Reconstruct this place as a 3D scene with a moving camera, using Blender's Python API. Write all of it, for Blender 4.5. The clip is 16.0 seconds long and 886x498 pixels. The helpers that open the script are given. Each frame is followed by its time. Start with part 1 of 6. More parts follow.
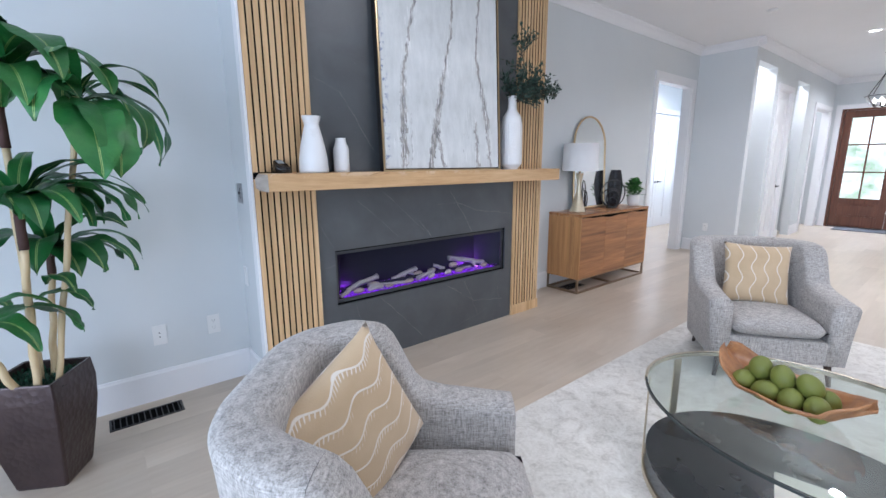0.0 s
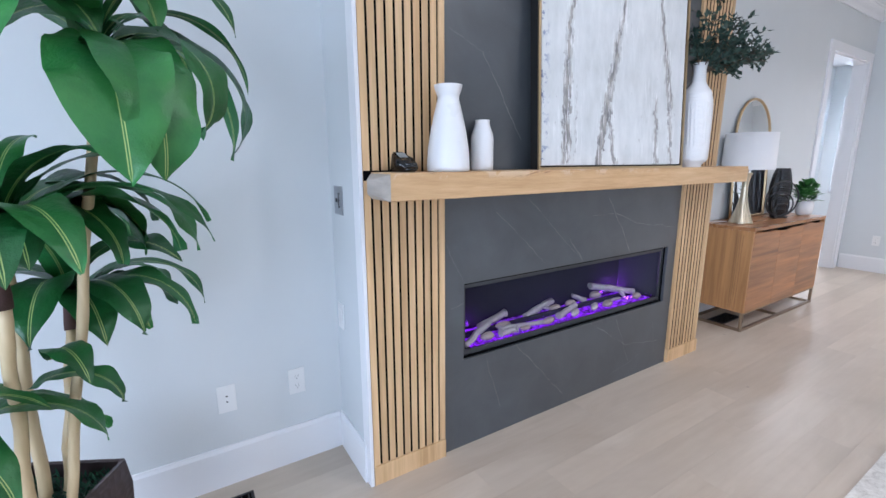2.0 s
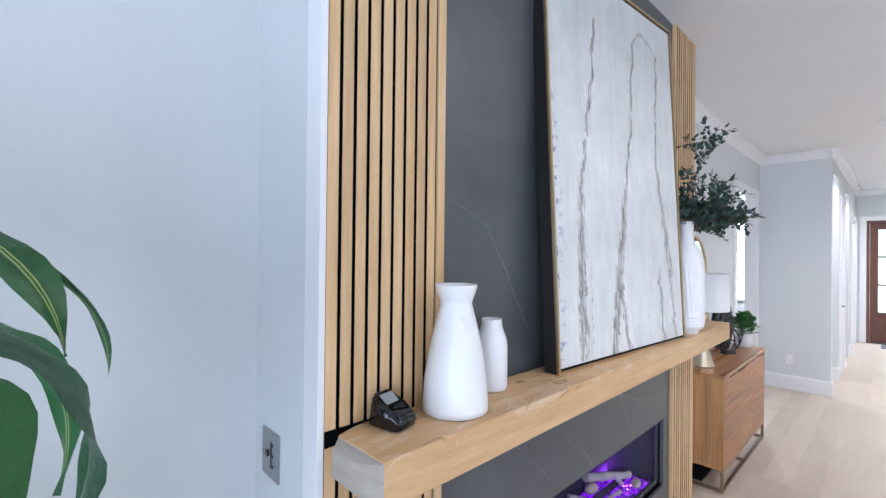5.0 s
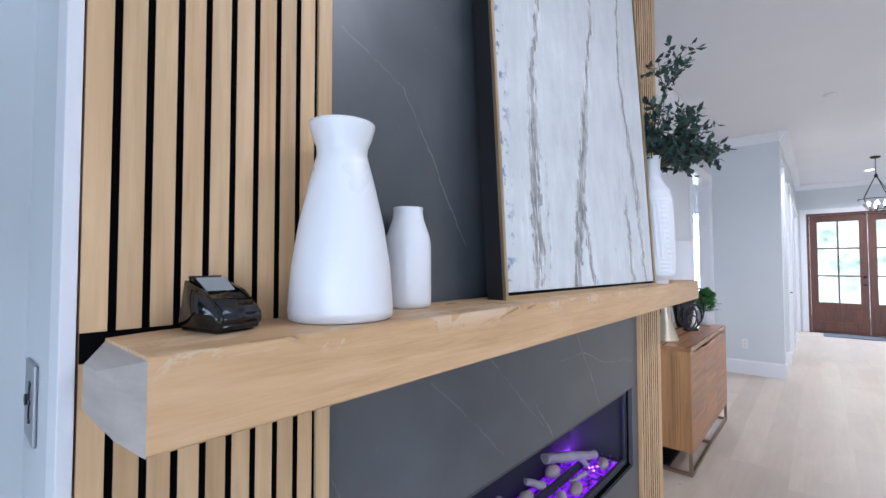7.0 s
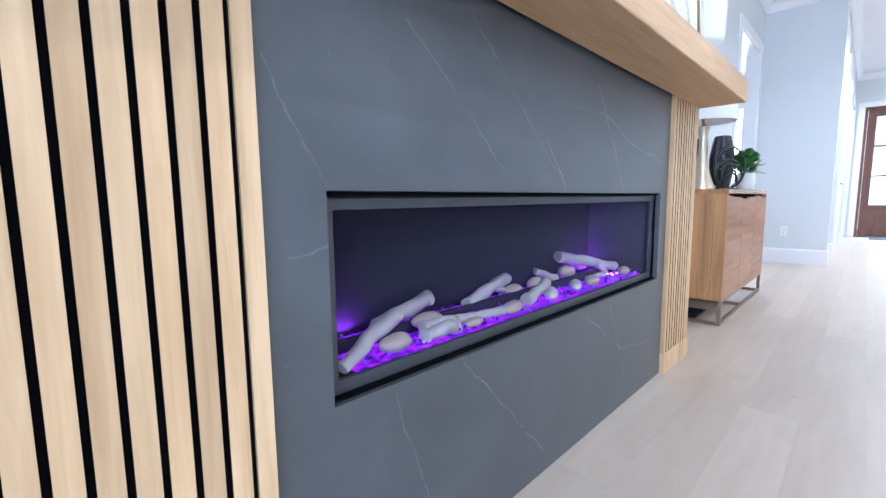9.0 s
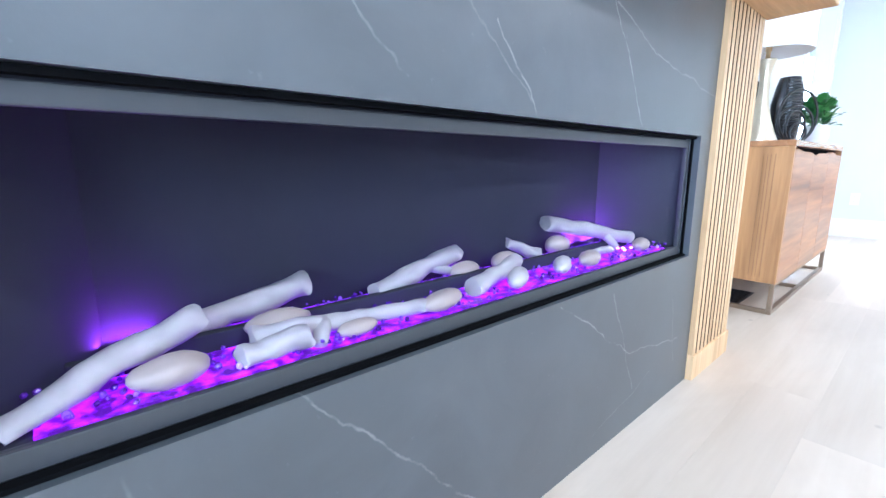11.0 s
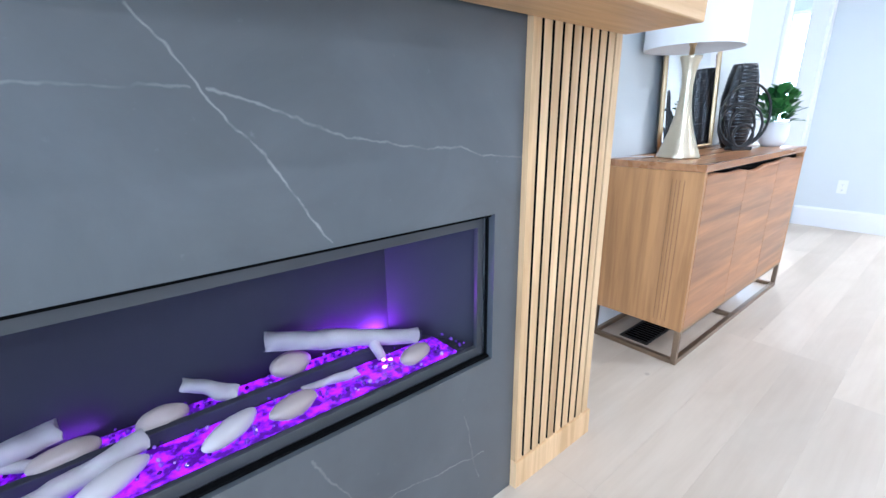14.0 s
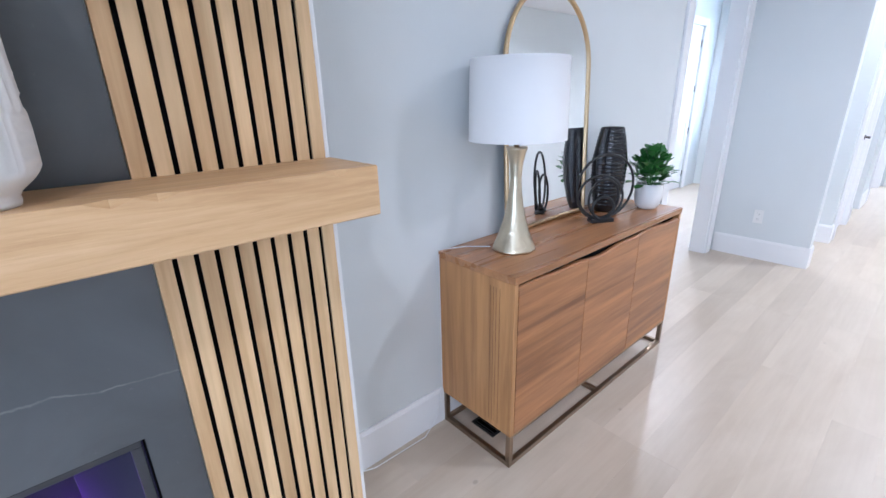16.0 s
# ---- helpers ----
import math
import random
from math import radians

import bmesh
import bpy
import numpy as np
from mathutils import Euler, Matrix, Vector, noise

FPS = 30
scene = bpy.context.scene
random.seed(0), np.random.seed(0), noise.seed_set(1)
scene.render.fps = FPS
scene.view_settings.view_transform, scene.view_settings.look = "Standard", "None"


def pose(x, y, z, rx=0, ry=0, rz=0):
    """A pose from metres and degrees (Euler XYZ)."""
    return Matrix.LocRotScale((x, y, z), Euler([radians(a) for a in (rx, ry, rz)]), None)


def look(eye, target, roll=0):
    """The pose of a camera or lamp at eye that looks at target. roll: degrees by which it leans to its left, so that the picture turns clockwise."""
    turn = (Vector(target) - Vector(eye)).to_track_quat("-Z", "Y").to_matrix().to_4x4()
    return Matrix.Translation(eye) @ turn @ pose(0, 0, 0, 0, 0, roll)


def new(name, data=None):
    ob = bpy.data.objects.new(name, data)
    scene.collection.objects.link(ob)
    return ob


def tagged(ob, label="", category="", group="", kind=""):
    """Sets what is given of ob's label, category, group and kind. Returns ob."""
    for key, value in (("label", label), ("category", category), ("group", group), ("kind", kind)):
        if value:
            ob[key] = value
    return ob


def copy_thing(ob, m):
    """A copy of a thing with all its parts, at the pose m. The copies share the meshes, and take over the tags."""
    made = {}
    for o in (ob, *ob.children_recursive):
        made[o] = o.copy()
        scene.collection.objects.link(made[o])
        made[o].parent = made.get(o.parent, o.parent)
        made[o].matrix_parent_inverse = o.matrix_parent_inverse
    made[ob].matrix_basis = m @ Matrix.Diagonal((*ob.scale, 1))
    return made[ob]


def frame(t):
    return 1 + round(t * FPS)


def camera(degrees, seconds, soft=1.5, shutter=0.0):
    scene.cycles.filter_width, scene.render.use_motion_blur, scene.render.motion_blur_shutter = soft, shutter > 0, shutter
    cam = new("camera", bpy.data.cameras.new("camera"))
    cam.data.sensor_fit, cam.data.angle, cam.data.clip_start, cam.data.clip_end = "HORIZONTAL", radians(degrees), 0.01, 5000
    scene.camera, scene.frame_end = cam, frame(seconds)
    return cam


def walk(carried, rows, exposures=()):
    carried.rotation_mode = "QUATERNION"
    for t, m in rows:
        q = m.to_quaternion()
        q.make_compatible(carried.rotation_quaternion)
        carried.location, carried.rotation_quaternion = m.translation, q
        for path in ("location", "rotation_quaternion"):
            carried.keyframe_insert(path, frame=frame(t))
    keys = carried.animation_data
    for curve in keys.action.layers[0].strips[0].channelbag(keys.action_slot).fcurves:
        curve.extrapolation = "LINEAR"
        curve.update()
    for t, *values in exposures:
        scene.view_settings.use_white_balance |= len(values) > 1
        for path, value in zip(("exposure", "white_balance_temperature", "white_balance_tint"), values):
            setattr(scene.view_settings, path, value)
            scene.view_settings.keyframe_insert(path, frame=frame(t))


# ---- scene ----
cam = camera(91.4, 16.0)
PATH = [
    (0, (0.109, 0.145, 1.533), (1.339, 1.672, 1.14), -0.2),
    (0.5, (0.217, 0.386, 1.514), (1.363, 1.977, 1.117), -0.5),
    (1, (0.216, 0.733, 1.494), (1.303, 2.364, 1.098), -0.3),
    (1.5, (0.186, 1.03, 1.49), (1.238, 2.683, 1.091), -0.1),
    (2, (0.218, 1.289, 1.516), (1.258, 2.95, 1.115), -0.2),
    (2.5, (0.29, 1.535, 1.606), (1.352, 3.18, 1.195), -0.1),
    (3, (0.332, 1.742, 1.68), (1.435, 3.362, 1.28), -0.1),
    (3.5, (0.341, 1.92, 1.767), (1.507, 3.495, 1.365), -0.1),
    (4, (0.349, 2.002, 1.831), (1.605, 3.528, 1.522), -0.0),
    (4.5, (0.354, 2.017, 1.897), (1.685, 3.504, 1.774), 0.0),
    (4.7, (0.354, 2.022, 1.92), (1.705, 3.496, 1.866), 0.3),
    (6.8, (0.755, 2.201, 1.639), (2.259, 3.514, 1.756), -0.3),
    (7, (0.774, 2.231, 1.569), (2.282, 3.543, 1.637), -0.1),
    (7.5, (0.85, 2.293, 1.316), (2.357, 3.605, 1.214), -0.5),
    (8, (0.894, 2.319, 1.099), (2.385, 3.639, 0.913), -0.4),
    (8.5, (0.938, 2.314, 0.956), (2.405, 3.657, 0.747), -0.3),
    (8.7, (0.956, 2.296, 0.926), (2.405, 3.657, 0.713), -0.5),
    (10.8, (1.495, 2.463, 0.814), (2.799, 3.934, 0.447), 0.1),
    (11, (1.553, 2.452, 0.817), (2.849, 3.926, 0.437), -0.2),
    (11.5, (1.68, 2.396, 0.845), (2.949, 3.889, 0.444), -0.4),
    (12, (1.816, 2.367, 0.885), (3.061, 3.873, 0.461), -0.6),
    (12.5, (1.979, 2.343, 0.875), (3.205, 3.86, 0.433), -0.7),
    (13, (2.134, 2.326, 0.917), (3.346, 3.846, 0.448), -0.8),
    (13.5, (2.271, 2.314, 1.021), (3.479, 3.821, 0.503), -0.9),
    (14, (2.412, 2.263, 1.14), (3.625, 3.743, 0.562), -0.8),
    (14.5, (2.596, 2.172, 1.249), (3.815, 3.632, 0.629), -1.1),
    (15, (2.759, 2.089, 1.361), (3.986, 3.532, 0.719), -1.1),
    (15.5, (2.954, 2.044, 1.471), (4.19, 3.477, 0.822), -1.3),
    (16, (3.188, 1.986, 1.599), (4.425, 3.415, 0.943), -1.4),
]
EXPOSURES = [
    (0.0, 0.00, 5820, 14), (1.5, 0.22, 5760, 15), (3.5, 0.20, 5800, 14), (4.7, 0.28, 5900, 15), (7.0, 0.10, 5600, 15),
    (8.0, 0.28, 5330, 14), (8.7, 0.56, 5280, 13), (11.0, 1.48, 5180, 8), (12.5, 1.44, 5180, 7), (13.5, 1.36, 5180, 7),
    (14.5, 0.76, 5330, 10), (15.5, 0.42, 5400, 12), (16.0, 0.47, 5430, 13),
]
walk(cam, [(t, look(eye, target, roll)) for t, eye, target, roll in PATH], EXPOSURES)

# ---- world and large lights ----
world = bpy.data.worlds.new("world")
scene.world = world
world.use_nodes = True
wn = world.node_tree.nodes
sky = wn.new("ShaderNodeTexSky")
sky.sky_type, sky.sun_disc = "NISHITA", False
sky.sun_elevation, sky.sun_rotation = radians(42), radians(160)
world.node_tree.links.new(sky.outputs[0], wn["Background"].inputs[0])
wn["Background"].inputs[1].default_value = 0.12

sun = new("sun", bpy.data.lights.new("sun", "SUN"))
sun.data.energy, sun.data.angle, sun.data.color = 2.0, radians(1.0), (1.0, 0.95, 0.88)
sun.matrix_world = look((8, -8, 10), (9, 0, 0))


def area_lamp(name, eye, target, width, height, watts, colour, spread=170):
    lamp = new(name, bpy.data.lights.new(name, "AREA"))
    lamp.data.shape, lamp.data.size, lamp.data.size_y = "RECTANGLE", width, height
    lamp.data.energy, lamp.data.color, lamp.data.spread = watts, colour, radians(spread)
    lamp.matrix_world = look(eye, target)
    return lamp


DAY = (0.74, 0.86, 1.0)
WARM = (1.0, 0.97, 0.95)
# daylight at the glazed front doors, side window and added, unseen west windows
area_lamp("daylight_west_a", (-2.62, -2.1, 1.35), (0, -2.1, 1.2), 2.6, 2.2, 120, DAY)
area_lamp("daylight_west_b", (-2.62, 1.0, 1.35), (0, 1.0, 1.2), 2.2, 2.2, 92, DAY)
area_lamp("daylight_front_door", (14.75, 1.43, 3.6), (12.65, 1.43, 0.4), 2.2, 1.2, 240, DAY)
area_lamp("daylight_side_room", (12.20, 4.35, 1.8), (9, 4.35, 1.5), 0.8, 1.9, 30, DAY)


def can_light(x, y, watts, z=3.36):
    lamp = new("can_lamp", bpy.data.lights.new("can_lamp", "AREA"))
    lamp.data.shape, lamp.data.size = "DISK", 0.13
    lamp.data.energy, lamp.data.color, lamp.data.spread = watts, WARM, radians(150)
    lamp.matrix_world = look((x, y, z - 0.022), (x, y, 0))


CANS = [(2.3, 1.3), (6.6, 0.7), (2.3, -2.2), (5.9, -2.2), (9.1, 1.45), (12.4, 1.45)]
for cx, cy in CANS:
    can_light(cx, cy, 34 if cx > 8 else 42 if cx > 5 and cy > 0 else 18 if cy > 0 else 42)
# unseen cans added to brighten the side room and hall recesses
can_light(9.6, 4.2, 45)
can_light(8.86, 3.02, 12)
can_light(11.05, 3.02, 16)
can_light(12.9, 3.4, 16)

# ---- materials ----
class Net:
    """A small helper round a node tree."""

    def __init__(self, name):
        self.mat = bpy.data.materials.new(name)
        self.mat.use_nodes = True
        self.t = self.mat.node_tree
        self.bsdf = self.t.nodes["Principled BSDF"]
        self.co = self.t.nodes.new("ShaderNodeTexCoord").outputs["Object"]

    def link(self, a, b):
        self.t.links.new(a, b)

    def put(self, socket, value):
        if hasattr(value, "is_linked"):
            self.link(value, socket)
        elif value is not None:
            socket.default_value = value

    def math(self, op, a, b=None, c=None, clamp=False):
        n = self.t.nodes.new("ShaderNodeMath")
        n.operation, n.use_clamp = op, clamp
        for s, v in zip(n.inputs, (a, b, c)):
            self.put(s, v)
        return n.outputs[0]

    def mapped(self, scale=(1, 1, 1), rot=(0, 0, 0), src=None):
        n = self.t.nodes.new("ShaderNodeMapping")
        n.inputs["Scale"].default_value = scale
        n.inputs["Rotation"].default_value = rot
        self.link(src or self.co, n.inputs["Vector"])
        return n.outputs[0]

    def noise(self, scale, detail=3, rough=0.55, vec=None, distort=0.0):
        n = self.t.nodes.new("ShaderNodeTexNoise")
        n.inputs["Scale"].default_value, n.inputs["Detail"].default_value = scale, detail
        n.inputs["Roughness"].default_value, n.inputs["Distortion"].default_value = rough, distort
        self.link(vec or self.co, n.inputs["Vector"])
        return n.outputs["Fac"]

    def cells(self, scale, vec=None, feature="F1", out="Distance"):
        n = self.t.nodes.new("ShaderNodeTexVoronoi")
        n.feature = feature
        n.inputs["Scale"].default_value = scale
        self.link(vec or self.co, n.inputs["Vector"])
        return n.outputs[out]

    def ramp(self, fac, stops):
        n = self.t.nodes.new("ShaderNodeValToRGB")
        e = n.color_ramp.elements
        while len(e) < len(stops):
            e.new(0.5)
        for el, (p, c) in zip(e, stops):
            el.position, el.color = p, (*c, 1)
        self.link(fac, n.inputs[0])
        return n.outputs[0]

    def step(self, v, a, b):
        n = self.t.nodes.new("ShaderNodeMapRange")
        n.interpolation_type = "SMOOTHSTEP"
        self.put(n.inputs[0], v)
        n.inputs[1].default_value, n.inputs[2].default_value = a, b
        return n.outputs[0]

    def mix(self, fac, a, b, blend="MIX"):
        n = self.t.nodes.new("ShaderNodeMix")
        n.data_type, n.blend_type = "RGBA", blend
        for s, v in ((n.inputs[0], fac), (n.inputs[6], a), (n.inputs[7], b)):
            self.put(s, (*v, 1) if isinstance(v, tuple) and len(v) == 3 else v)
        return n.outputs[2]

    def random(self):
        return self.t.nodes.new("ShaderNodeObjectInfo").outputs["Random"]

    def xyz(self, src=None):
        n = self.t.nodes.new("ShaderNodeSeparateXYZ")
        self.link(src or self.co, n.inputs[0])
        return n.outputs

    def join(self, x, y, z):
        n = self.t.nodes.new("ShaderNodeCombineXYZ")
        for s, v in zip(n.inputs, (x, y, z)):
            self.put(s, v)
        return n.outputs[0]

    def bump(self, height, strength=0.2, distance=0.01):
        n = self.t.nodes.new("ShaderNodeBump")
        n.inputs["Strength"].default_value, n.inputs["Distance"].default_value = strength, distance
        self.link(height, n.inputs["Height"])
        self.link(n.outputs[0], self.bsdf.inputs["Normal"])

    def done(self, colour, rough=0.5, metal=0.0, **more):
        b = self.bsdf.inputs
        self.put(b["Base Color"], (*colour, 1) if isinstance(colour, tuple) else colour)
        self.put(b["Roughness"], rough)
        self.put(b["Metallic"], metal)
        for k, v in more.items():
            self.put(b[k.replace("_", " ")], v)
        return self.mat


def shade(c, k):
    return tuple(min(1.0, q * k) for q in c)


def paint(name, c, rough=0.55, grain=90, strength=0.06, vary=0.05):
    n = Net(name)
    f = n.noise(1.3, 4)
    col = n.ramp(f, [(0.3, shade(c, 1 - vary)), (0.7, shade(c, 1 + vary))])
    n.bump(n.noise(grain, 2), strength, 0.004)
    return n.done(col, n.math("MULTIPLY_ADD", n.noise(5, 3), 0.15, rough - 0.075))


def wood(name, dark, light, axis=0, fine=60, rough=0.45, vary=0.25, knots=0.0, bump=0.12):
    n = Net(name)
    sc = [1.0, 1.0, 1.0]
    sc[axis] = 0.06
    r = n.random()
    off = n.join(n.math("MULTIPLY", r, 7.3), n.math("MULTIPLY", r, 3.1), n.math("MULTIPLY", r, 5.7))
    add = n.t.nodes.new("ShaderNodeVectorMath")
    n.link(n.co, add.inputs[0])
    n.link(off, add.inputs[1])
    v = n.mapped(tuple(sc), src=add.outputs[0])
    broad = n.noise(7, 3, 0.5, v, 0.8)
    grain = n.noise(fine, 4, 0.6, v, 0.3)
    f = n.math("MULTIPLY_ADD", grain, 0.55, n.math("MULTIPLY", broad, 0.45))
    col = n.ramp(f, [(0.34, dark), (0.62, light)])
    tone = n.math("MULTIPLY_ADD", r, vary, 1 - vary / 2)
    col = n.mix(1.0, col, n.join(tone, tone, tone), "MULTIPLY")
    if knots:
        k = n.step(n.cells(1.4, add.outputs[0]), knots, knots * 0.35)
        col = n.mix(n.math("MULTIPLY", k, 0.6), col, shade(dark, 0.45))
    n.bump(grain, bump, 0.003)
    return n.done(col, n.math("MULTIPLY_ADD", broad, 0.2, rough - 0.1))


def metal(name, c, rough=0.3, brushed=0.1):
    n = Net(name)
    f = n.noise(120, 3, 0.6, n.mapped((1, 1, 0.1)))
    n.bump(f, brushed, 0.002)
    return n.done(n.ramp(n.noise(6, 3), [(0.3, shade(c, 0.9)), (0.7, c)]), n.math("MULTIPLY_ADD", f, 0.2, rough - 0.1), 1.0)


def glass(name, colour=(1, 1, 1), rough=0.0, ior=1.45):
    n = Net(name)
    return n.done(colour, rough, 0.0, Transmission_Weight=1.0, IOR=ior)


def glow(name, colour, strength):
    n = Net(name)
    n.put(n.bsdf.inputs["Emission Color"], (*colour, 1))
    return n.done(colour, 0.5, 0.0, Emission_Strength=strength)


WALL = paint("wall_paint", (0.665, 0.692, 0.698), 0.6, 110, 0.08, 0.02)
TRIM = paint("trim_paint", (0.82, 0.82, 0.83), 0.35, 60, 0.03, 0.015)
CEIL = paint("ceiling_paint", (0.80, 0.80, 0.81), 0.7, 140, 0.08, 0.015)


def floor_material():
    n = Net("oak_floor")
    r = n.random()
    add = n.t.nodes.new("ShaderNodeVectorMath")
    n.link(n.co, add.inputs[0])
    n.link(n.join(n.math("MULTIPLY", r, 17.3), n.math("MULTIPLY", r, 9.1), n.math("MULTIPLY", r, 5.7)), add.inputs[1])
    src = add.outputs[0]
    blotch = n.noise(3.5, 4, 0.6, n.mapped((0.35, 1, 1), src=src), 0.7)
    grain = n.noise(30, 4, 0.6, n.mapped((0.05, 1, 1), src=src), 0.3)
    f = n.math("MULTIPLY_ADD", grain, 0.28, n.math("MULTIPLY", blotch, 0.72))
    col = n.ramp(f, [(0.32, (0.465, 0.382, 0.295)), (0.66, (0.570, 0.488, 0.395))])
    tone = n.math("MULTIPLY_ADD", r, 0.11, 0.945)
    col = n.mix(1.0, col, n.join(tone, tone, tone), "MULTIPLY")
    knot = n.step(n.cells(2.6, n.mapped((0.8, 1.1, 0.0), src=src)), 0.042, 0.014)
    col = n.mix(n.math("MULTIPLY", knot, 0.45), col, (0.24, 0.19, 0.155))
    n.bump(grain, 0.03, 0.002)
    return n.done(col, n.math("MULTIPLY_ADD", blotch, 0.16, 0.26))


OAK_FLOOR = floor_material()
SLAT_WOOD = wood("slat_oak", (0.49, 0.300, 0.140), (0.73, 0.505, 0.280), 2, 38, 0.5, 0.20)


def mantel_material():
    n = Net("mantel_oak")
    v = n.mapped((0.07, 1, 1))
    ring = n.noise(11, 4, 0.6, v, 1.6)
    fine = n.noise(70, 4, 0.65, v, 0.4)
    f = n.math("MULTIPLY_ADD", fine, 0.4, n.math("MULTIPLY", ring, 0.6))
    col = n.ramp(f, [(0.30, (0.45, 0.255, 0.112)), (0.50, (0.60, 0.380, 0.190)), (0.68, (0.70, 0.475, 0.262))])
    # planed-off pale flakes and darker bark traces along the edges
    z = n.xyz()[2]
    rough_end = n.step(n.xyz()[0], 2.1, 1.2)
    edge = n.math("MULTIPLY", n.step(z, 0.070, 0.100), rough_end)
    flake = n.step(n.noise(13, 4, 0.7, n.mapped((0.55, 1, 1)), 0.8), 0.52, 0.57)
    col = n.mix(n.math("MULTIPLY", n.math("MULTIPLY", flake, edge), 0.38), col, (0.76, 0.63, 0.47))
    crack = n.step(n.noise(17, 3, 0.6, n.mapped((0.35, 1, 1.5), (0.1, 0.2, 0.05)), 1.2), 0.63, 0.68)
    col = n.mix(n.math("MULTIPLY", n.math("MULTIPLY", crack, edge), 0.85), col, (0.30, 0.16, 0.075))
    k = n.step(n.cells(2.3), 0.05, 0.02)
    col = n.mix(n.math("MULTIPLY", k, 0.5), col, (0.26, 0.13, 0.06))
    n.bump(n.math("ADD", fine, n.math("MULTIPLY", n.math("MULTIPLY", flake, edge), 0.8)), 0.3, 0.005)
    return n.done(col, n.math("MULTIPLY_ADD", ring, 0.2, 0.36))


MANTEL_WOOD = mantel_material()
BLACK_FELT = paint("black_backing", (0.003, 0.003, 0.0035), 0.9, 200, 0.1, 0.1)
BLACK_FELT.node_tree.nodes["Principled BSDF"].inputs["Specular IOR Level"].default_value = 0.05
BLACK_METAL = paint("black_metal", (0.012, 0.012, 0.013), 0.35, 150, 0.05, 0.1)


def strokes(n, px, pz, runs, thin, blur):
    """A mask of thin strokes, each (x0, z0, x1, z1, strength)."""
    mask = None
    for x0, z0, x1, z1, w in runs:
        dx, dz = x1 - x0, z1 - z0
        ll = dx * dx + dz * dz
        ax, az = n.math("SUBTRACT", px, x0), n.math("SUBTRACT", pz, z0)
        h = n.math("MULTIPLY_ADD", ax, dx / ll, n.math("MULTIPLY", az, dz / ll), clamp=True)
        ex = n.math("MULTIPLY_ADD", h, -dx, ax)
        ez = n.math("MULTIPLY_ADD", h, -dz, az)
        d = n.math("SQRT", n.math("MULTIPLY_ADD", ex, ex, n.math("MULTIPLY", ez, ez)))
        m = n.math("MULTIPLY", n.step(d, thin + blur, thin), w)
        mask = m if mask is None else n.math("MAXIMUM", mask, m)
    return mask


def slab_material():
    n = Net("slate_slab")
    x, y, z = n.xyz()
    wob = n.math("MULTIPLY", n.math("SUBTRACT", n.noise(8, 4, 0.55), 0.5), 0.050)
    wob2 = n.math("MULTIPLY", n.math("SUBTRACT", n.noise(8, 4, 0.6, n.mapped((1, 1, 1), (0.9, 0.4, 0.2))), 0.5), 0.050)
    px, pz = n.math("ADD", x, wob), n.math("ADD", z, wob2)
    runs = [
        (1.31, 1.12, 1.42, 0.90, 0.4), (1.61, 1.26, 1.97, 0.95, 0.5), (1.82, 1.32, 2.30, 0.91, 0.45),
        (1.34, 0.79, 1.41, 0.81, 0.4), (1.56, 0.48, 1.66, 0.16, 0.4), (1.77, 0.50, 2.17, 0.08, 0.8),
        (1.51, 2.01, 1.76, 1.62, 1.0), (1.32, 2.08, 1.51, 2.01, 0.35), (2.17, 1.07, 2.29, 0.91, 0.9),
        (2.40, 0.49, 2.77, 0.26, 1.0), (2.77, 0.26, 3.16, 0.20, 0.9), (2.66, 0.47, 2.82, 0.13, 0.6),
        (3.08, 0.36, 3.14, 0.12, 0.5), (2.50, 1.29, 2.75, 0.92, 1.0), (2.36, 1.18, 2.55, 1.19, 0.5),
        (2.58, 1.19, 2.79, 1.11, 0.8), (2.79, 1.11, 3.30, 1.04, 0.7), (2.60, 0.06, 2.95, 0.14, 0.35),
    ]
    mask = strokes(n, px, pz, runs, 0.0003, 0.0032)
    fade = n.step(n.noise(14, 3, 0.7), 0.30, 0.62)
    mask = n.math("MULTIPLY", mask, n.math("MULTIPLY_ADD", fade, 0.29, 0.0))
    cloud = n.noise(3.5, 5, 0.6, None, 0.6)
    col = n.ramp(cloud, [(0.22, (0.050, 0.056, 0.062)), (0.78, (0.092, 0.101, 0.109))])
    col = n.mix(n.step(n.noise(45, 3), 0.66, 0.8), col, (0.11, 0.115, 0.125))
    col = n.mix(mask, col, (0.62, 0.60, 0.57))
    n.bump(n.noise(160, 3), 0.05, 0.002)
    return n.done(col, n.math("MULTIPLY_ADD", cloud, 0.16, 0.30), 0.0, IOR=1.7)


SLAB = slab_material()

# ---- building helpers ----
def add_box(bm, x0, x1, y0, y1, z0, z1, bevel=0.0):
    g = bmesh.ops.create_cube(bm, size=1.0)
    bmesh.ops.scale(bm, vec=(x1 - x0, y1 - y0, z1 - z0), verts=g["verts"])
    bmesh.ops.translate(bm, vec=((x0 + x1) / 2, (y0 + y1) / 2, (z0 + z1) / 2), verts=g["verts"])
    if bevel:
        es = list({e for v in g["verts"] for e in v.link_edges})
        bmesh.ops.bevel(bm, geom=es, offset=bevel, segments=2, profile=0.6, affect="EDGES")
    return bm


def box(x0, x1, y0, y1, z0, z1, bevel=0.0):
    return add_box(bmesh.new(), x0, x1, y0, y1, z0, z1, bevel)


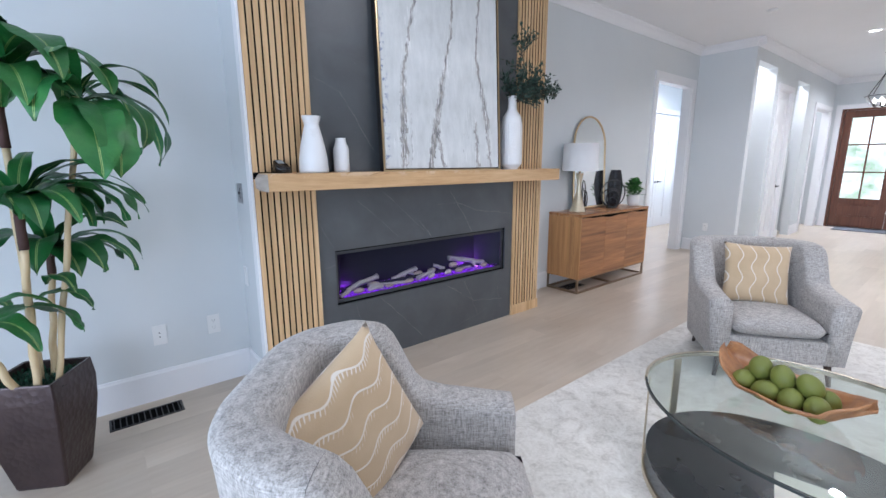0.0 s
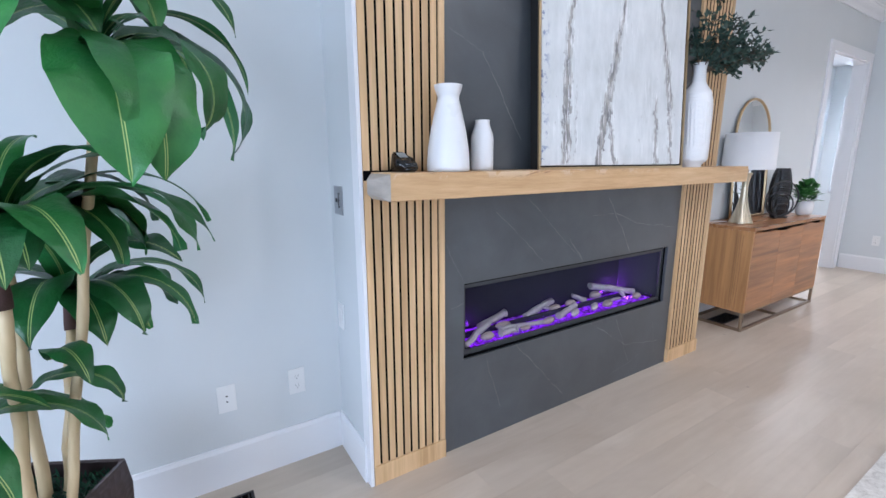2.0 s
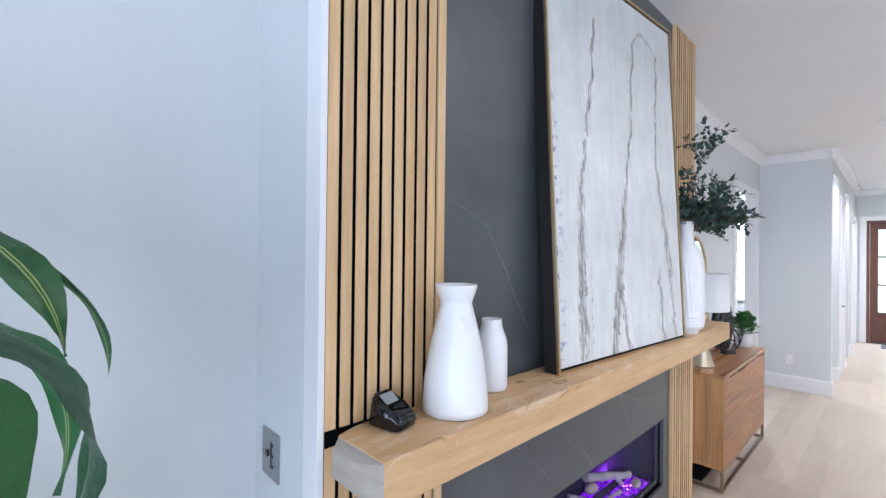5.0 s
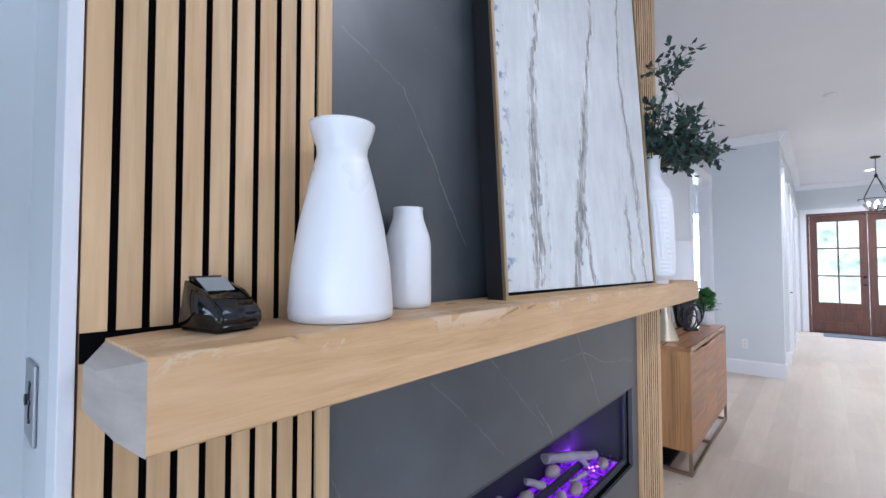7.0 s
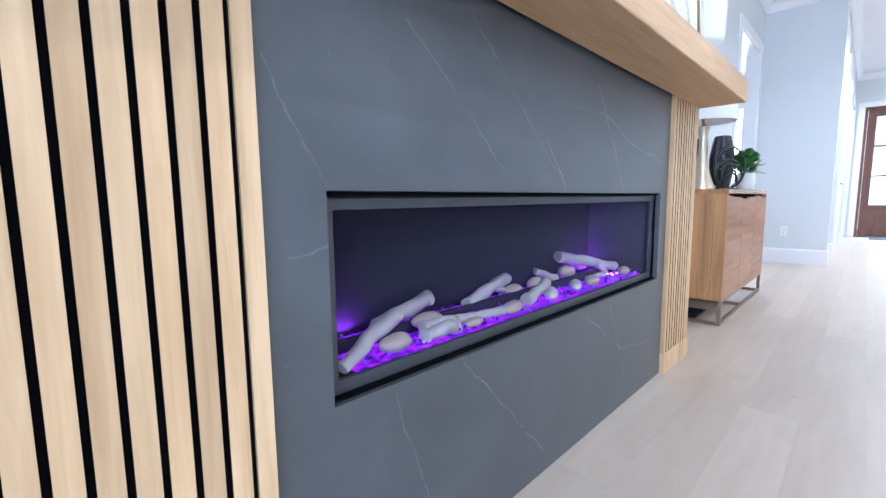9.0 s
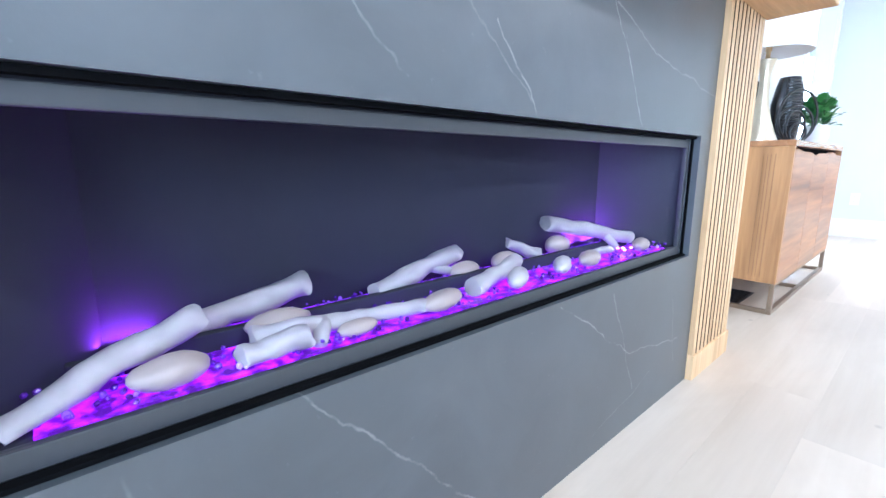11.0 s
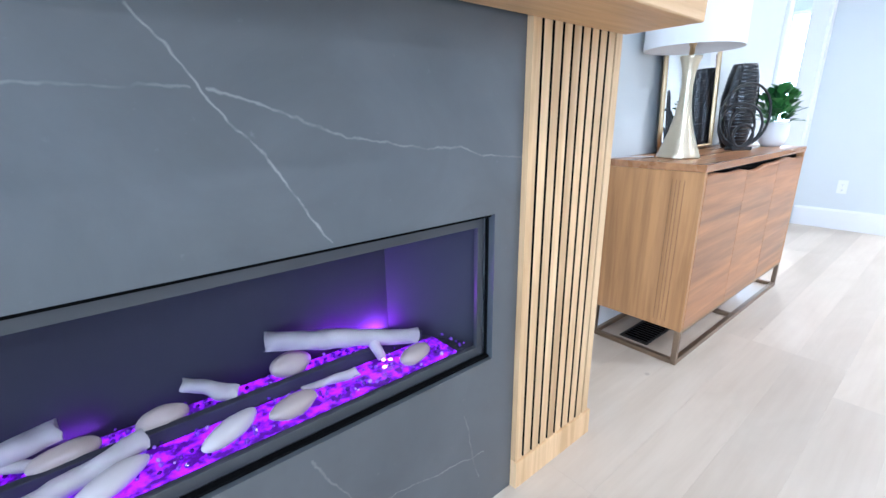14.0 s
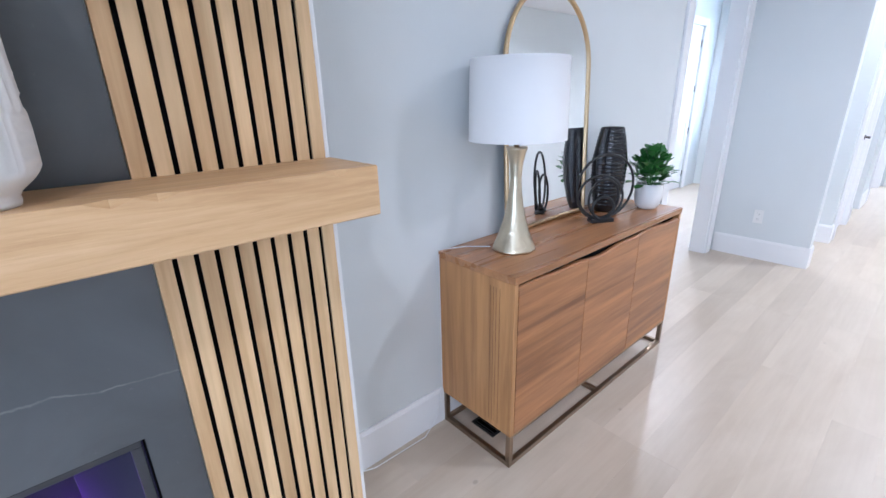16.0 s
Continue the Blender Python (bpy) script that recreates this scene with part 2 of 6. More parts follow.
def mesh_of(name, bm, mats, smooth=False):
    me = bpy.data.meshes.new(name)
    bmesh.ops.recalc_face_normals(bm, faces=bm.faces)
    bm.to_mesh(me)
    bm.free()
    for m in mats if isinstance(mats, (list, tuple)) else [mats]:
        me.materials.append(m)
    if smooth:
        for p in me.polygons:
            p.use_smooth = True
    return me


def part(name, bm, material, parent=None, label="", smooth=False, at=None):
    ob = new(name, mesh_of(name, bm, material, smooth))
    ob.parent = parent
    if at is not None:
        ob.matrix_basis = at
    if label:
        tagged(ob, label)
    return ob


def thing(name, label, category, at=None, group="", kind=""):
    ob = new(name)
    ob.empty_display_size = 0.1
    if at is not None:
        ob.matrix_basis = at
    return tagged(ob, label, category, group, kind)


def structure(name, bm, material, label, category, smooth=False):
    return tagged(part(name, bm, material, None, "", smooth), label, category, "", "structure")


def lathe(profile, segs=40):
    """A turned body from (radius, height) pairs."""
    bm = bmesh.new()
    rings = []
    for r, z in profile:
        if r < 1e-5:
            rings.append([bm.verts.new((0, 0, z))])
        else:
            rings.append([bm.verts.new((r * math.cos(2 * math.pi * i / segs), r * math.sin(2 * math.pi * i / segs), z)) for i in range(segs)])
    for a, b in zip(rings, rings[1:]):
        for i in range(segs):
            j = (i + 1) % segs
            vs = [a[i % len(a)], a[j % len(a)], b[j % len(b)], b[i % len(b)]]
            vs = list(dict.fromkeys(vs))
            if len(vs) > 2:
                bm.faces.new(vs)
    return bm


def tube(points, radius, segs=8, closed=False, taper=1.0):
    """A round bar along a line of points."""
    bm = bmesh.new()
    pts = [Vector(p) for p in points]
    rings, n = [], len(pts)
    side = None
    for i, p in enumerate(pts):
        a = pts[(i - 1) % n] if closed or i else p
        b = pts[(i + 1) % n] if closed or i < n - 1 else p
        d = (b - a).normalized()
        if side is None:
            side = d.orthogonal().normalized()
        side = (side - d * side.dot(d)).normalized()
        up = d.cross(side)
        r = radius(i / (n - 1)) if callable(radius) else radius * (1 + (taper - 1) * i / max(1, n - 1))
        rings.append([bm.verts.new(p + r * (math.cos(2 * math.pi * k / segs) * side + math.sin(2 * math.pi * k / segs) * up)) for k in range(segs)])
    pairs = list(zip(rings, rings[1:] + rings[:1])) if closed else list(zip(rings, rings[1:]))
    for a, b in pairs:
        for k in range(segs):
            bm.faces.new([a[k], a[(k + 1) % segs], b[(k + 1) % segs], b[k]])
    if not closed:
        bm.faces.new(rings[0])
        bm.faces.new(rings[-1])
    return bm


def extrude_poly(pts, axis, lo, hi):
    """A prism: a polygon in the two other axes, pushed along one axis."""
    bm = bmesh.new()

    def v(p, h):
        q = list(p)
        q.insert(axis, h)
        return bm.verts.new(q)

    a = [v(p, lo) for p in pts]
    b = [v(p, hi) for p in pts]
    n = len(pts)
    bm.faces.new(a)
    bm.faces.new(b)
    for i in range(n):
        bm.faces.new([a[i], a[(i + 1) % n], b[(i + 1) % n], b[i]])
    return bm


def joined(*bms):
    out = bmesh.new()
    for b in bms:
        me = bpy.data.meshes.new("tmp")
        b.to_mesh(me)
        b.free()
        out.from_mesh(me)
        bpy.data.meshes.remove(me)
    return out


def moved(bm, m):
    bmesh.ops.transform(bm, matrix=m, verts=bm.verts)
    return bm


# ---- the large structure ----
CEILING = 3.36
BACK = 3.42      # the wall with the side room door
ALCOVE = 3.372   # the wall left of the chimney breast
HALL = 2.61      # the left wall of the hall
FRONT = 13.75    # the wall with the front doors
WEST, SOUTH = -2.6, -4.6

# floor base under the planks
structure("floor", box(WEST - 0.2, FRONT + 0.2, SOUTH - 0.2, 6.3, -0.2, -0.012), OAK_FLOOR, "subfloor under pale oak planks", "floor")
structure("ceiling", joined(box(WEST - 0.2, FRONT + 0.2, SOUTH - 0.2, 6.3, CEILING, CEILING + 0.2)), CEIL, "smooth white painted ceiling", "ceiling")


def wall_along_x(name, y0, y1, x0, x1, holes, top=CEILING, mat=WALL, label="pale grey painted wall"):
    """A wall along x with openings (x0, x1, z0, z1)."""
    bm = bmesh.new()
    xs = x0
    for a, b, lo, hi in sorted(holes):
        add_box(bm, xs, a, y0, y1, 0, top)
        if lo > 0:
            add_box(bm, a, b, y0, y1, 0, lo)
        if hi < top:
            add_box(bm, a, b, y0, y1, hi, top)
        xs = b
    add_box(bm, xs, x1, y0, y1, 0, top)
    return structure(name, bm, mat, label, "wall")


def wall_along_y(name, x0, x1, y0, y1, holes, top=CEILING, mat=WALL, label="pale grey painted wall"):
    bm = bmesh.new()
    ys = y0
    for a, b, lo, hi in sorted(holes):
        add_box(bm, x0, x1, ys, a, 0, top)
        if lo > 0:
            add_box(bm, x0, x1, a, b, 0, lo)
        if hi < top:
            add_box(bm, x0, x1, a, b, hi, top)
        ys = b
    add_box(bm, x0, x1, ys, y1, 0, top)
    return structure(name, bm, mat, label, "wall")


SIDE = (6.86, 8.06, 0, 2.74)     # opening to the side room
wall_along_x("wall_north", BACK, BACK + 0.14, WEST, 8.25, [SIDE])
structure("wall_alcove", box(WEST, 0.90, ALCOVE, BACK - 0.0005, 0, CEILING), WALL, "pale grey painted wall beside the fireplace", "wall")
wall_along_y("wall_hall_end", 8.25, 8.39, HALL, BACK, [])
HALL_HOLES = [(8.39, 9.33, 0, 3.07), (9.58, 10.34, 0, 2.76), (10.62, 11.46, 0, 3.01), (12.18, 13.50, 0, 2.64)]
wall_along_x("wall_hall", HALL, HALL + 0.14, 8.39, FRONT, HALL_HOLES)
DOORS = (0.42, 2.44, 0, 2.69)
wall_along_y("wall_east", FRONT, FRONT + 0.18, SOUTH, HALL + 0.14, [DOORS])
wall_along_x("wall_hall_south", -0.40, -0.26, 8.25, FRONT, [])
wall_along_y("wall_room_east", 8.25, 8.39, SOUTH, -0.26, [])
wall_along_x("wall_south", SOUTH - 0.18, SOUTH, WEST, 8.39, [])
wall_along_y("wall_west", WEST - 0.18, WEST, SOUTH - 0.18, BACK + 0.14, [(-3.4, -0.8, 0.25, 2.45), (-0.1, 2.1, 0.25, 2.45)])
# rooms behind the north wall
wall_along_x("wall_side_room", 4.97, 5.11, 6.0, 12.0, [(9.44, 11.42, 0, 2.60)])
wall_along_y("wall_side_room_east", 12.0, 12.16, HALL + 0.14, 5.11, [(3.95, 4.75, 0.85, 2.75)])
wall_along_y("wall_side_room_west", 5.9, 6.0, BACK + 0.14, 5.11, [])
wall_along_x("wall_hall_recess", 3.30, 3.42, 8.39, 12.0, [])
wall_along_x("wall_entry_recess", 4.0, 4.14, 12.16, FRONT + 0.18, [])
wall_along_y("wall_niche_side", 9.34, 9.46, HALL + 0.14, 3.30, [])
wall_along_y("wall_closet", 10.46, 10.60, HALL + 0.14, 3.30, [])
wall_along_y("wall_entry_end", FRONT, FRONT + 0.18, HALL + 0.14, 4.0, [])


def crown(name, a, b, inward, size=0.11):
    """A crown moulding from a to b along the ceiling; inward: unit vector into the room."""
    a, b, w = Vector(a), Vector(b), Vector(inward)
    prof = [(0, 0), (0, -size), (0.012, -size), (0.02, -size * 0.86), (0.035, -size * 0.62), (0.06, -size * 0.36), (0.085, -size * 0.22), (0.092, -0.012), (size, -0.012), (size, 0)]
    bm = bmesh.new()
    ra = [bm.verts.new(a + w * (p[0] + 0.0005) + Vector((0, 0, CEILING - 0.001 + p[1]))) for p in prof]
    rb = [bm.verts.new(b + w * (p[0] + 0.0005) + Vector((0, 0, CEILING - 0.001 + p[1]))) for p in prof]
    for i in range(len(prof)):
        j = (i + 1) % len(prof)
        bm.faces.new([ra[i], ra[j], rb[j], rb[i]])
    bm.faces.new(ra)
    bm.faces.new(rb)
    structure(name, bm, TRIM, "white painted crown moulding along the ceiling", "moulding")


crown("crown_trim_1", (3.703, BACK, 0), (8.25, BACK, 0), (0, -1, 0))
crown("crown_trim_2", (8.25, BACK, 0), (8.25, HALL - 0.11, 0), (-1, 0, 0))
crown("crown_trim_3", (8.14, HALL, 0), (FRONT, HALL, 0), (0, -1, 0))
crown("crown_trim_4", (FRONT, HALL, 0), (FRONT, -0.26, 0), (-1, 0, 0))
crown("crown_trim_5", (WEST, ALCOVE, 0), (0.86, ALCOVE, 0), (0, -1, 0))
crown("crown_trim_6", (WEST, SOUTH, 0), (8.25, SOUTH, 0), (0, 1, 0))


def baseboard(a, b, inward, h=0.20):
    a, b, w = Vector(a), Vector(b), Vector(inward)
    prof = [(0.0005, 0.0), (0.016, 0.0), (0.016, h - 0.02), (0.012, h - 0.012), (0.009, h), (0.0005, h)]
    bm = bmesh.new()
    ra = [bm.verts.new(a + w * p[0] + Vector((0, 0, p[1]))) for p in prof]
    rb = [bm.verts.new(b + w * p[0] + Vector((0, 0, p[1]))) for p in prof]
    for i in range(len(prof)):
        j = (i + 1) % len(prof)
        bm.faces.new([ra[i], ra[j], rb[j], rb[i]])
    bm.faces.new(ra)
    bm.faces.new(rb)
    structure("baseboard", bm, TRIM, "tall white painted baseboard along the wall", "baseboard")


baseboard((WEST, ALCOVE, 0), (0.862, ALCOVE, 0), (0, -1, 0))
baseboard((0.878, ALCOVE, 0), (0.878, 3.02, 0), (-1, 0, 0))
baseboard((3.703, BACK, 0), (6.75, BACK, 0), (0, -1, 0))
baseboard((8.25, 3.40, 0), (8.25, HALL - 0.016, 0), (-1, 0, 0))
baseboard((8.25, HALL, 0), (8.39, HALL, 0), (0, -1, 0))
baseboard((9.33, HALL + 0.16, 0), (9.33, HALL - 0.016, 0), (-1, 0, 0))
baseboard((9.33, HALL, 0), (9.42, HALL, 0), (0, -1, 0))
baseboard((10.43, HALL, 0), (10.62, HALL, 0), (0, -1, 0))
baseboard((11.46, HALL, 0), (12.08, HALL, 0), (0, -1, 0))
baseboard((13.60, HALL, 0), (FRONT, HALL, 0), (0, -1, 0))
baseboard((8.40, 3.30, 0), (9.34, 3.30, 0), (0, -1, 0))
baseboard((10.60, 3.30, 0), (12.0, 3.30, 0), (0, -1, 0))
baseboard((12.16, 4.0, 0), (FRONT, 4.0, 0), (0, -1, 0))
baseboard((6.0, 4.97, 0), (9.32, 4.97, 0), (0, -1, 0))
baseboard((WEST, SOUTH, 0), (8.25, SOUTH, 0), (0, 1, 0))


def casing_x(name, y, x0, x1, top, w=0.11, d=0.022, out=-1):
    """A flat white casing round an opening in a wall along x, on the side out."""
    ys = (y - d, y - 0.0005) if out < 0 else (y + 0.0005, y + d)
    bm = bmesh.new()
    add_box(bm, x0 - w, x0, *ys, 0, top + w, 0.003)
    add_box(bm, x1, x1 + w, *ys, 0, top + w, 0.003)
    add_box(bm, x0, x1, *ys, top, top + w, 0.003)
    structure(name, bm, TRIM, "flat white painted door casing", "casing")


def jamb_x(name, y0, y1, x0, x1, top, d=0.018):
    bm = bmesh.new()
    add_box(bm, x0, x0 + d, y0, y1, 0, top)
    add_box(bm, x1 - d, x1, y0, y1, 0, top)
    add_box(bm, x0 + d, x1 - d, y0, y1, top - d, top)
    structure(name, bm, TRIM, "white painted jamb lining the opening", "jamb")


casing_x("door_casing_1", BACK, SIDE[0], SIDE[1], SIDE[3])
jamb_x("door_jamb_1", BACK - 0.002, BACK + 0.142, SIDE[0], SIDE[1], SIDE[3])
casing_x("door_casing_2", HALL, 9.58, 10.34, 2.76, 0.09)
jamb_x("door_jamb_2", HALL - 0.002, HALL + 0.142, 9.58, 10.34, 2.76)
casing_x("door_casing_3", HALL, 12.18, 13.50, 2.64, 0.10)
jamb_x("door_jamb_3", HALL - 0.002, HALL + 0.142, 12.18, 13.50, 2.64)
casing_x("door_casing_4", 4.97, 9.44, 11.42, 2.60)

# chimney breast: white column sides, felt-backed slats and slab are built on it
CX0, CX1, CY = 0.878, 3.690, 3.03
bm = bmesh.new()
FB = (1.413, 3.186, 0.50, 0.909)      # fire opening: x0, x1, z0, z1
add_box(bm, CX0, FB[0] - 0.02, CY, BACK, 0, CEILING)
add_box(bm, FB[1] + 0.02, CX1, CY, BACK, 0, CEILING)
add_box(bm, FB[0] - 0.02, FB[1] + 0.02, CY, BACK, 0, FB[2] - 0.02)
add_box(bm, FB[0] - 0.02, FB[1] + 0.02, CY, BACK, FB[3] + 0.02, CEILING)
structure("chimney_breast", bm, WALL, "pale grey painted chimney breast with a wide fire opening", "wall")
bm = bmesh.new()
add_box(bm, CX0 - 0.006, CX0 + 0.012, 2.978, CY + 0.02, 0.0, CEILING - 0.002, 0.002)
add_box(bm, CX1 - 0.0125, CX1 + 0.003, 2.990, CY + 0.02, 0.1, CEILING - 0.002, 0.002)
structure("corner_trim", bm, TRIM, "white painted corner strip on the chimney breast", "trim")

SX0, SX1, SY = 1.2905, 3.281, 3.0
surround = thing("fireplace_surround", "dark slate-grey stone surround with thin white veins", "fireplace surround", None, "", "structure")


def stone_face():
    """One sheet of stone round the fire opening, with its edges."""
    xs, zs = (SX0, FB[0], FB[1], SX1), (0.0, FB[2], FB[3], CEILING - 0.003)
    bm = bmesh.new()
    f = [[bm.verts.new((x, SY, z)) for z in zs] for x in xs]
    b = [[bm.verts.new((x, CY - 0.001, z)) for z in zs] for x in xs]
    for i in range(3):
        for j in range(3):
            if (i, j) != (1, 1):
                for g in (f, b):
                    bm.faces.new([g[i][j], g[i + 1][j], g[i + 1][j + 1], g[i][j + 1]])
    outer = [(0, 0), (1, 0), (2, 0), (3, 0), (3, 1), (3, 2), (3, 3), (2, 3), (1, 3), (0, 3), (0, 2), (0, 1)]
    for loop in (outer, [(1, 1), (2, 1), (2, 2), (1, 2)]):
        for p, q in zip(loop, loop[1:] + loop[:1]):
            bm.faces.new([f[p[0]][p[1]], f[q[0]][q[1]], b[q[0]][q[1]], b[p[0]][p[1]]])
    return bm


part("stone_panel", stone_face(), SLAB, surround)


# floor planks: the ones in view singly, the far ones joined
def plank_mesh(length, width):
    bm = box(0.0001, length - 0.0001, 0.0001, width - 0.0001, -0.011, 0.0, 0.0)
    top = [e for e in bm.edges if all(v.co.z > -0.001 for v in e.verts)]
    bmesh.ops.bevel(bm, geom=top, offset=0.00015, segments=1, affect="EDGES")
    return bm

# ---- fireplace wall things ----
SLAT_Y = 2.982


def slat_panel(x0, x1, foot, label):
    panel = thing("slat_panel", label, "wall panel", pose(x0, SLAT_Y, 0), "slat panels beside the fireplace")
    part("backing", box(0.033, x1 - x0 - 0.033, 0.006, 0.0455, 0, CEILING - 0.004), BLACK_FELT, panel, "black felt backing")
    w, base_h, n = 0.0307, 0.10, 10
    first, pitch = 0.0008, (x1 - x0 - 0.0016 - w) / (n - 1)
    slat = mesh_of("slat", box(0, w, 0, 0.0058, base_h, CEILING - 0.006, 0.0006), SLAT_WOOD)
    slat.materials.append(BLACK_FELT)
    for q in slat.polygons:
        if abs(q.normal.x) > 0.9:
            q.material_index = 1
    flank = mesh_of("slat", box(0, w, 0, 0.0225, base_h, CEILING - 0.006, 0.0006), SLAT_WOOD)
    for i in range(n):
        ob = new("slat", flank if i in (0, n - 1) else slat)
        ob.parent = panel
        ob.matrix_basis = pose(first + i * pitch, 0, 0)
    part("base_block", box(0, foot - x0, -0.006, 0.0225, 0, base_h - 0.001, 0.001), SLAT_WOOD, panel, "plain oak block at the foot")
    return panel


slat_panel(0.8925, 1.2895, 1.2895, "oak slat panel on black felt beside the fireplace")
slat_panel(3.2815, 3.679, 3.692, "oak slat panel on black felt beside the fireplace")


def mantel_shelf():
    x0, x1, y0, y1, z0, z1 = 0.917, 3.690, 2.771, 2.9805, 1.363, 1.470
    th = thing("mantel_shelf", "thick pale oak beam mantel shelf with chipped edges", "mantel shelf", pose(x0, y0, z0))
    bm = bmesh.new()
    L, D, Hh = x1 - x0, y1 - y0, z1 - z0
    n = 90
    rnd = random.Random(3)
    rows = []
    for i in range(n + 1):
        x = L * i / n
        chip = max(0.0, noise.noise(Vector((x * 9.0, 3.1, 0)))) * 0.004 + 0.0015 + (0.010 if rnd.random() < 0.05 else 0)
        wob = noise.noise(Vector((x * 2.0, 9.0, 1.0))) * 0.003
        rows.append([bm.verts.new(v) for v in ((x, wob, 0.003), (x, wob - 0.001, Hh * 0.5), (x, wob, Hh - chip), (x, wob + chip * 1.3, Hh), (x, min(D, 0.185 + x * 0.35), Hh), (x, min(D, 0.185 + x * 0.35), 0.014 * max(0.0, 1.0 - x / 1.8)), (x, wob + 0.003, 0))])
    for a, b in zip(rows, rows[1:]):
        for k in range(7):
            bm.faces.new([a[k], a[(k + 1) % 7], b[(k + 1) % 7], b[k]])
    bm.faces.new(rows[0])
    bm.faces.new(rows[-1])
    part("beam", bm, MANTEL_WOOD, th)
    # sawn, chamfered end that returns to the wall
    e = extrude_poly([(0, 0.0), (-0.016, 0.050), (-0.024, 0.105), (-0.025, 0.170), (0, 0.185)], 2, 0.0, Hh - 0.004)
    for v in e.verts:
        if v.co.x < -0.012:
            k = (-v.co.x - 0.008) / 0.014
            v.co.z = v.co.z - 0.020 * k if v.co.z > 0.05 else v.co.z + 0.018 * k
    part("sawn_end", e, END_GRAIN, th, "greyish sawn end grain")
    return th


# thin black strip that paints in the shade behind the mantel's left end
felt = part("felt_strip", box(0.8935, 1.13, 2.9808, 2.9818, 1.435, 1.476), BLACK_FELT)
tagged(felt, "black strip put in as shade behind the mantel shelf end", "trim", "", "structure")
END_GRAIN = wood("end_grain", (0.30, 0.26, 0.22), (0.48, 0.42, 0.36), 1, 30, 0.55, 0.05)
mantel_shelf()


# electric fire
FIRE_BLACK = paint("fire_black", (0.054, 0.055, 0.070), 0.48, 3, 0.0, 0.1)
FIRE_FRAME = paint("fire_frame", (0.046, 0.048, 0.053), 0.42, 150, 0.05, 0.08)
FIRE_BLACK.node_tree.nodes["Principled BSDF"].inputs["Specular IOR Level"].default_value = 0.0


def tinted_glass(name, tint, base):
    """Thin flat glass: what lies behind, slightly tinted, under a mirror sheen."""
    n = Net(name)
    clear = n.t.nodes.new("ShaderNodeBsdfTransparent")
    clear.inputs[0].default_value = (*tint, 1)
    gloss = n.t.nodes.new("ShaderNodeBsdfGlossy")
    gloss.inputs["Roughness"].default_value = 0.02
    facing = n.t.nodes.new("ShaderNodeLayerWeight").outputs["Facing"]
    sheen = n.math("MULTIPLY_ADD", n.math("POWER", facing, 4.0), 0.04, base)
    m = n.t.nodes.new("ShaderNodeMixShader")
    n.link(sheen, m.inputs[0])
    n.link(clear.outputs[0], m.inputs[1])
    n.link(gloss.outputs[0], m.inputs[2])
    n.link(m.outputs[0], n.t.nodes["Material Output"].inputs["Surface"])
    return n.mat


FIRE_GLASS = tinted_glass("fire_glass", (0.90, 0.90, 0.92), 0.0)


def ember_material():
    n = Net("purple_glow")
    f = n.noise(40, 4, 0.65)
    n.put(n.bsdf.inputs["Emission Color"], (0.31, 0.012, 1.0, 1))
    n.link(n.math("MULTIPLY_ADD", n.step(f, 0.41, 0.63), 1.30, 0.12), n.bsdf.inputs["Emission Strength"])
    return n.done((0.05, 0.01, 0.12), 0.3)


PURPLE = ember_material()
PURPLE.cycles.emission_sampling = "NONE"
PINK = glow("pink_glow", (1.0, 0.30, 0.85), 3.0)
PINK.cycles.emission_sampling = "NONE"


def log_material():
    n = Net("frosted_log")
    f = n.noise(26, 4)
    n.bump(n.math("MULTIPLY_ADD", n.noise(60, 4, 0.7, n.mapped((0.2, 1, 1))), 0.6, f), 0.35, 0.004)
    return n.done(n.ramp(f, [(0.3, (0.39, 0.355, 0.365)), (0.7, (0.53, 0.49, 0.495))]), 0.55, 0.0, Subsurface_Weight=0.25, Subsurface_Radius=(0.03, 0.02, 0.03), Subsurface_Scale=0.5)


LOG = log_material()
PEBBLE = paint("river_pebble", (0.46, 0.38, 0.34), 0.45, 60, 0.1, 0.16)
PALE_PEBBLE = paint("pale_pebble", (0.62, 0.58, 0.57), 0.45, 60, 0.1, 0.08)

fire = thing("electric_fireplace", "long black linear electric fire with purple glowing embers", "fireplace", pose(FB[0], SY, FB[2]))
W, Hf = FB[1] - FB[0], FB[3] - FB[2]
DEP, INSET = 0.275, 0.16
part("back_panel", box(INSET, W - INSET, DEP, DEP + 0.012, 0, Hf), FIRE_BLACK, fire, "glossy black back panel")
part("side_panel", extrude_poly([(0.002, 0.045), (INSET, DEP), (INSET, DEP + 0.012), (-0.008, 0.052)], 2, 0, Hf), FIRE_BLACK, fire)
part("side_panel", extrude_poly([(W - 0.002, 0.045), (W - INSET, DEP), (W - INSET, DEP + 0.012), (W + 0.008, 0.052)], 2, 0, Hf), FIRE_BLACK, fire)
part("top_panel", box(0.013, W - 0.013, 0.045, DEP - 0.001, Hf - 0.012, Hf), FIRE_BLACK, fire)
part("base_tray", box(0.013, W - 0.013, 0.045, DEP - 0.001, 0.0, 0.030), FIRE_BLACK, fire)
fr = bmesh.new()
add_box(fr, 0.008, W - 0.008, 0.030, 0.044, 0.006, 0.034, 0.002)
add_box(fr, 0.008, W - 0.008, 0.030, 0.044, Hf - 0.036, Hf - 0.012, 0.002)
add_box(fr, 0.008, 0.030, 0.030, 0.044, 0.034, Hf - 0.036, 0.002)
add_box(fr, W - 0.030, W - 0.008, 0.030, 0.044, 0.034, Hf - 0.036, 0.002)
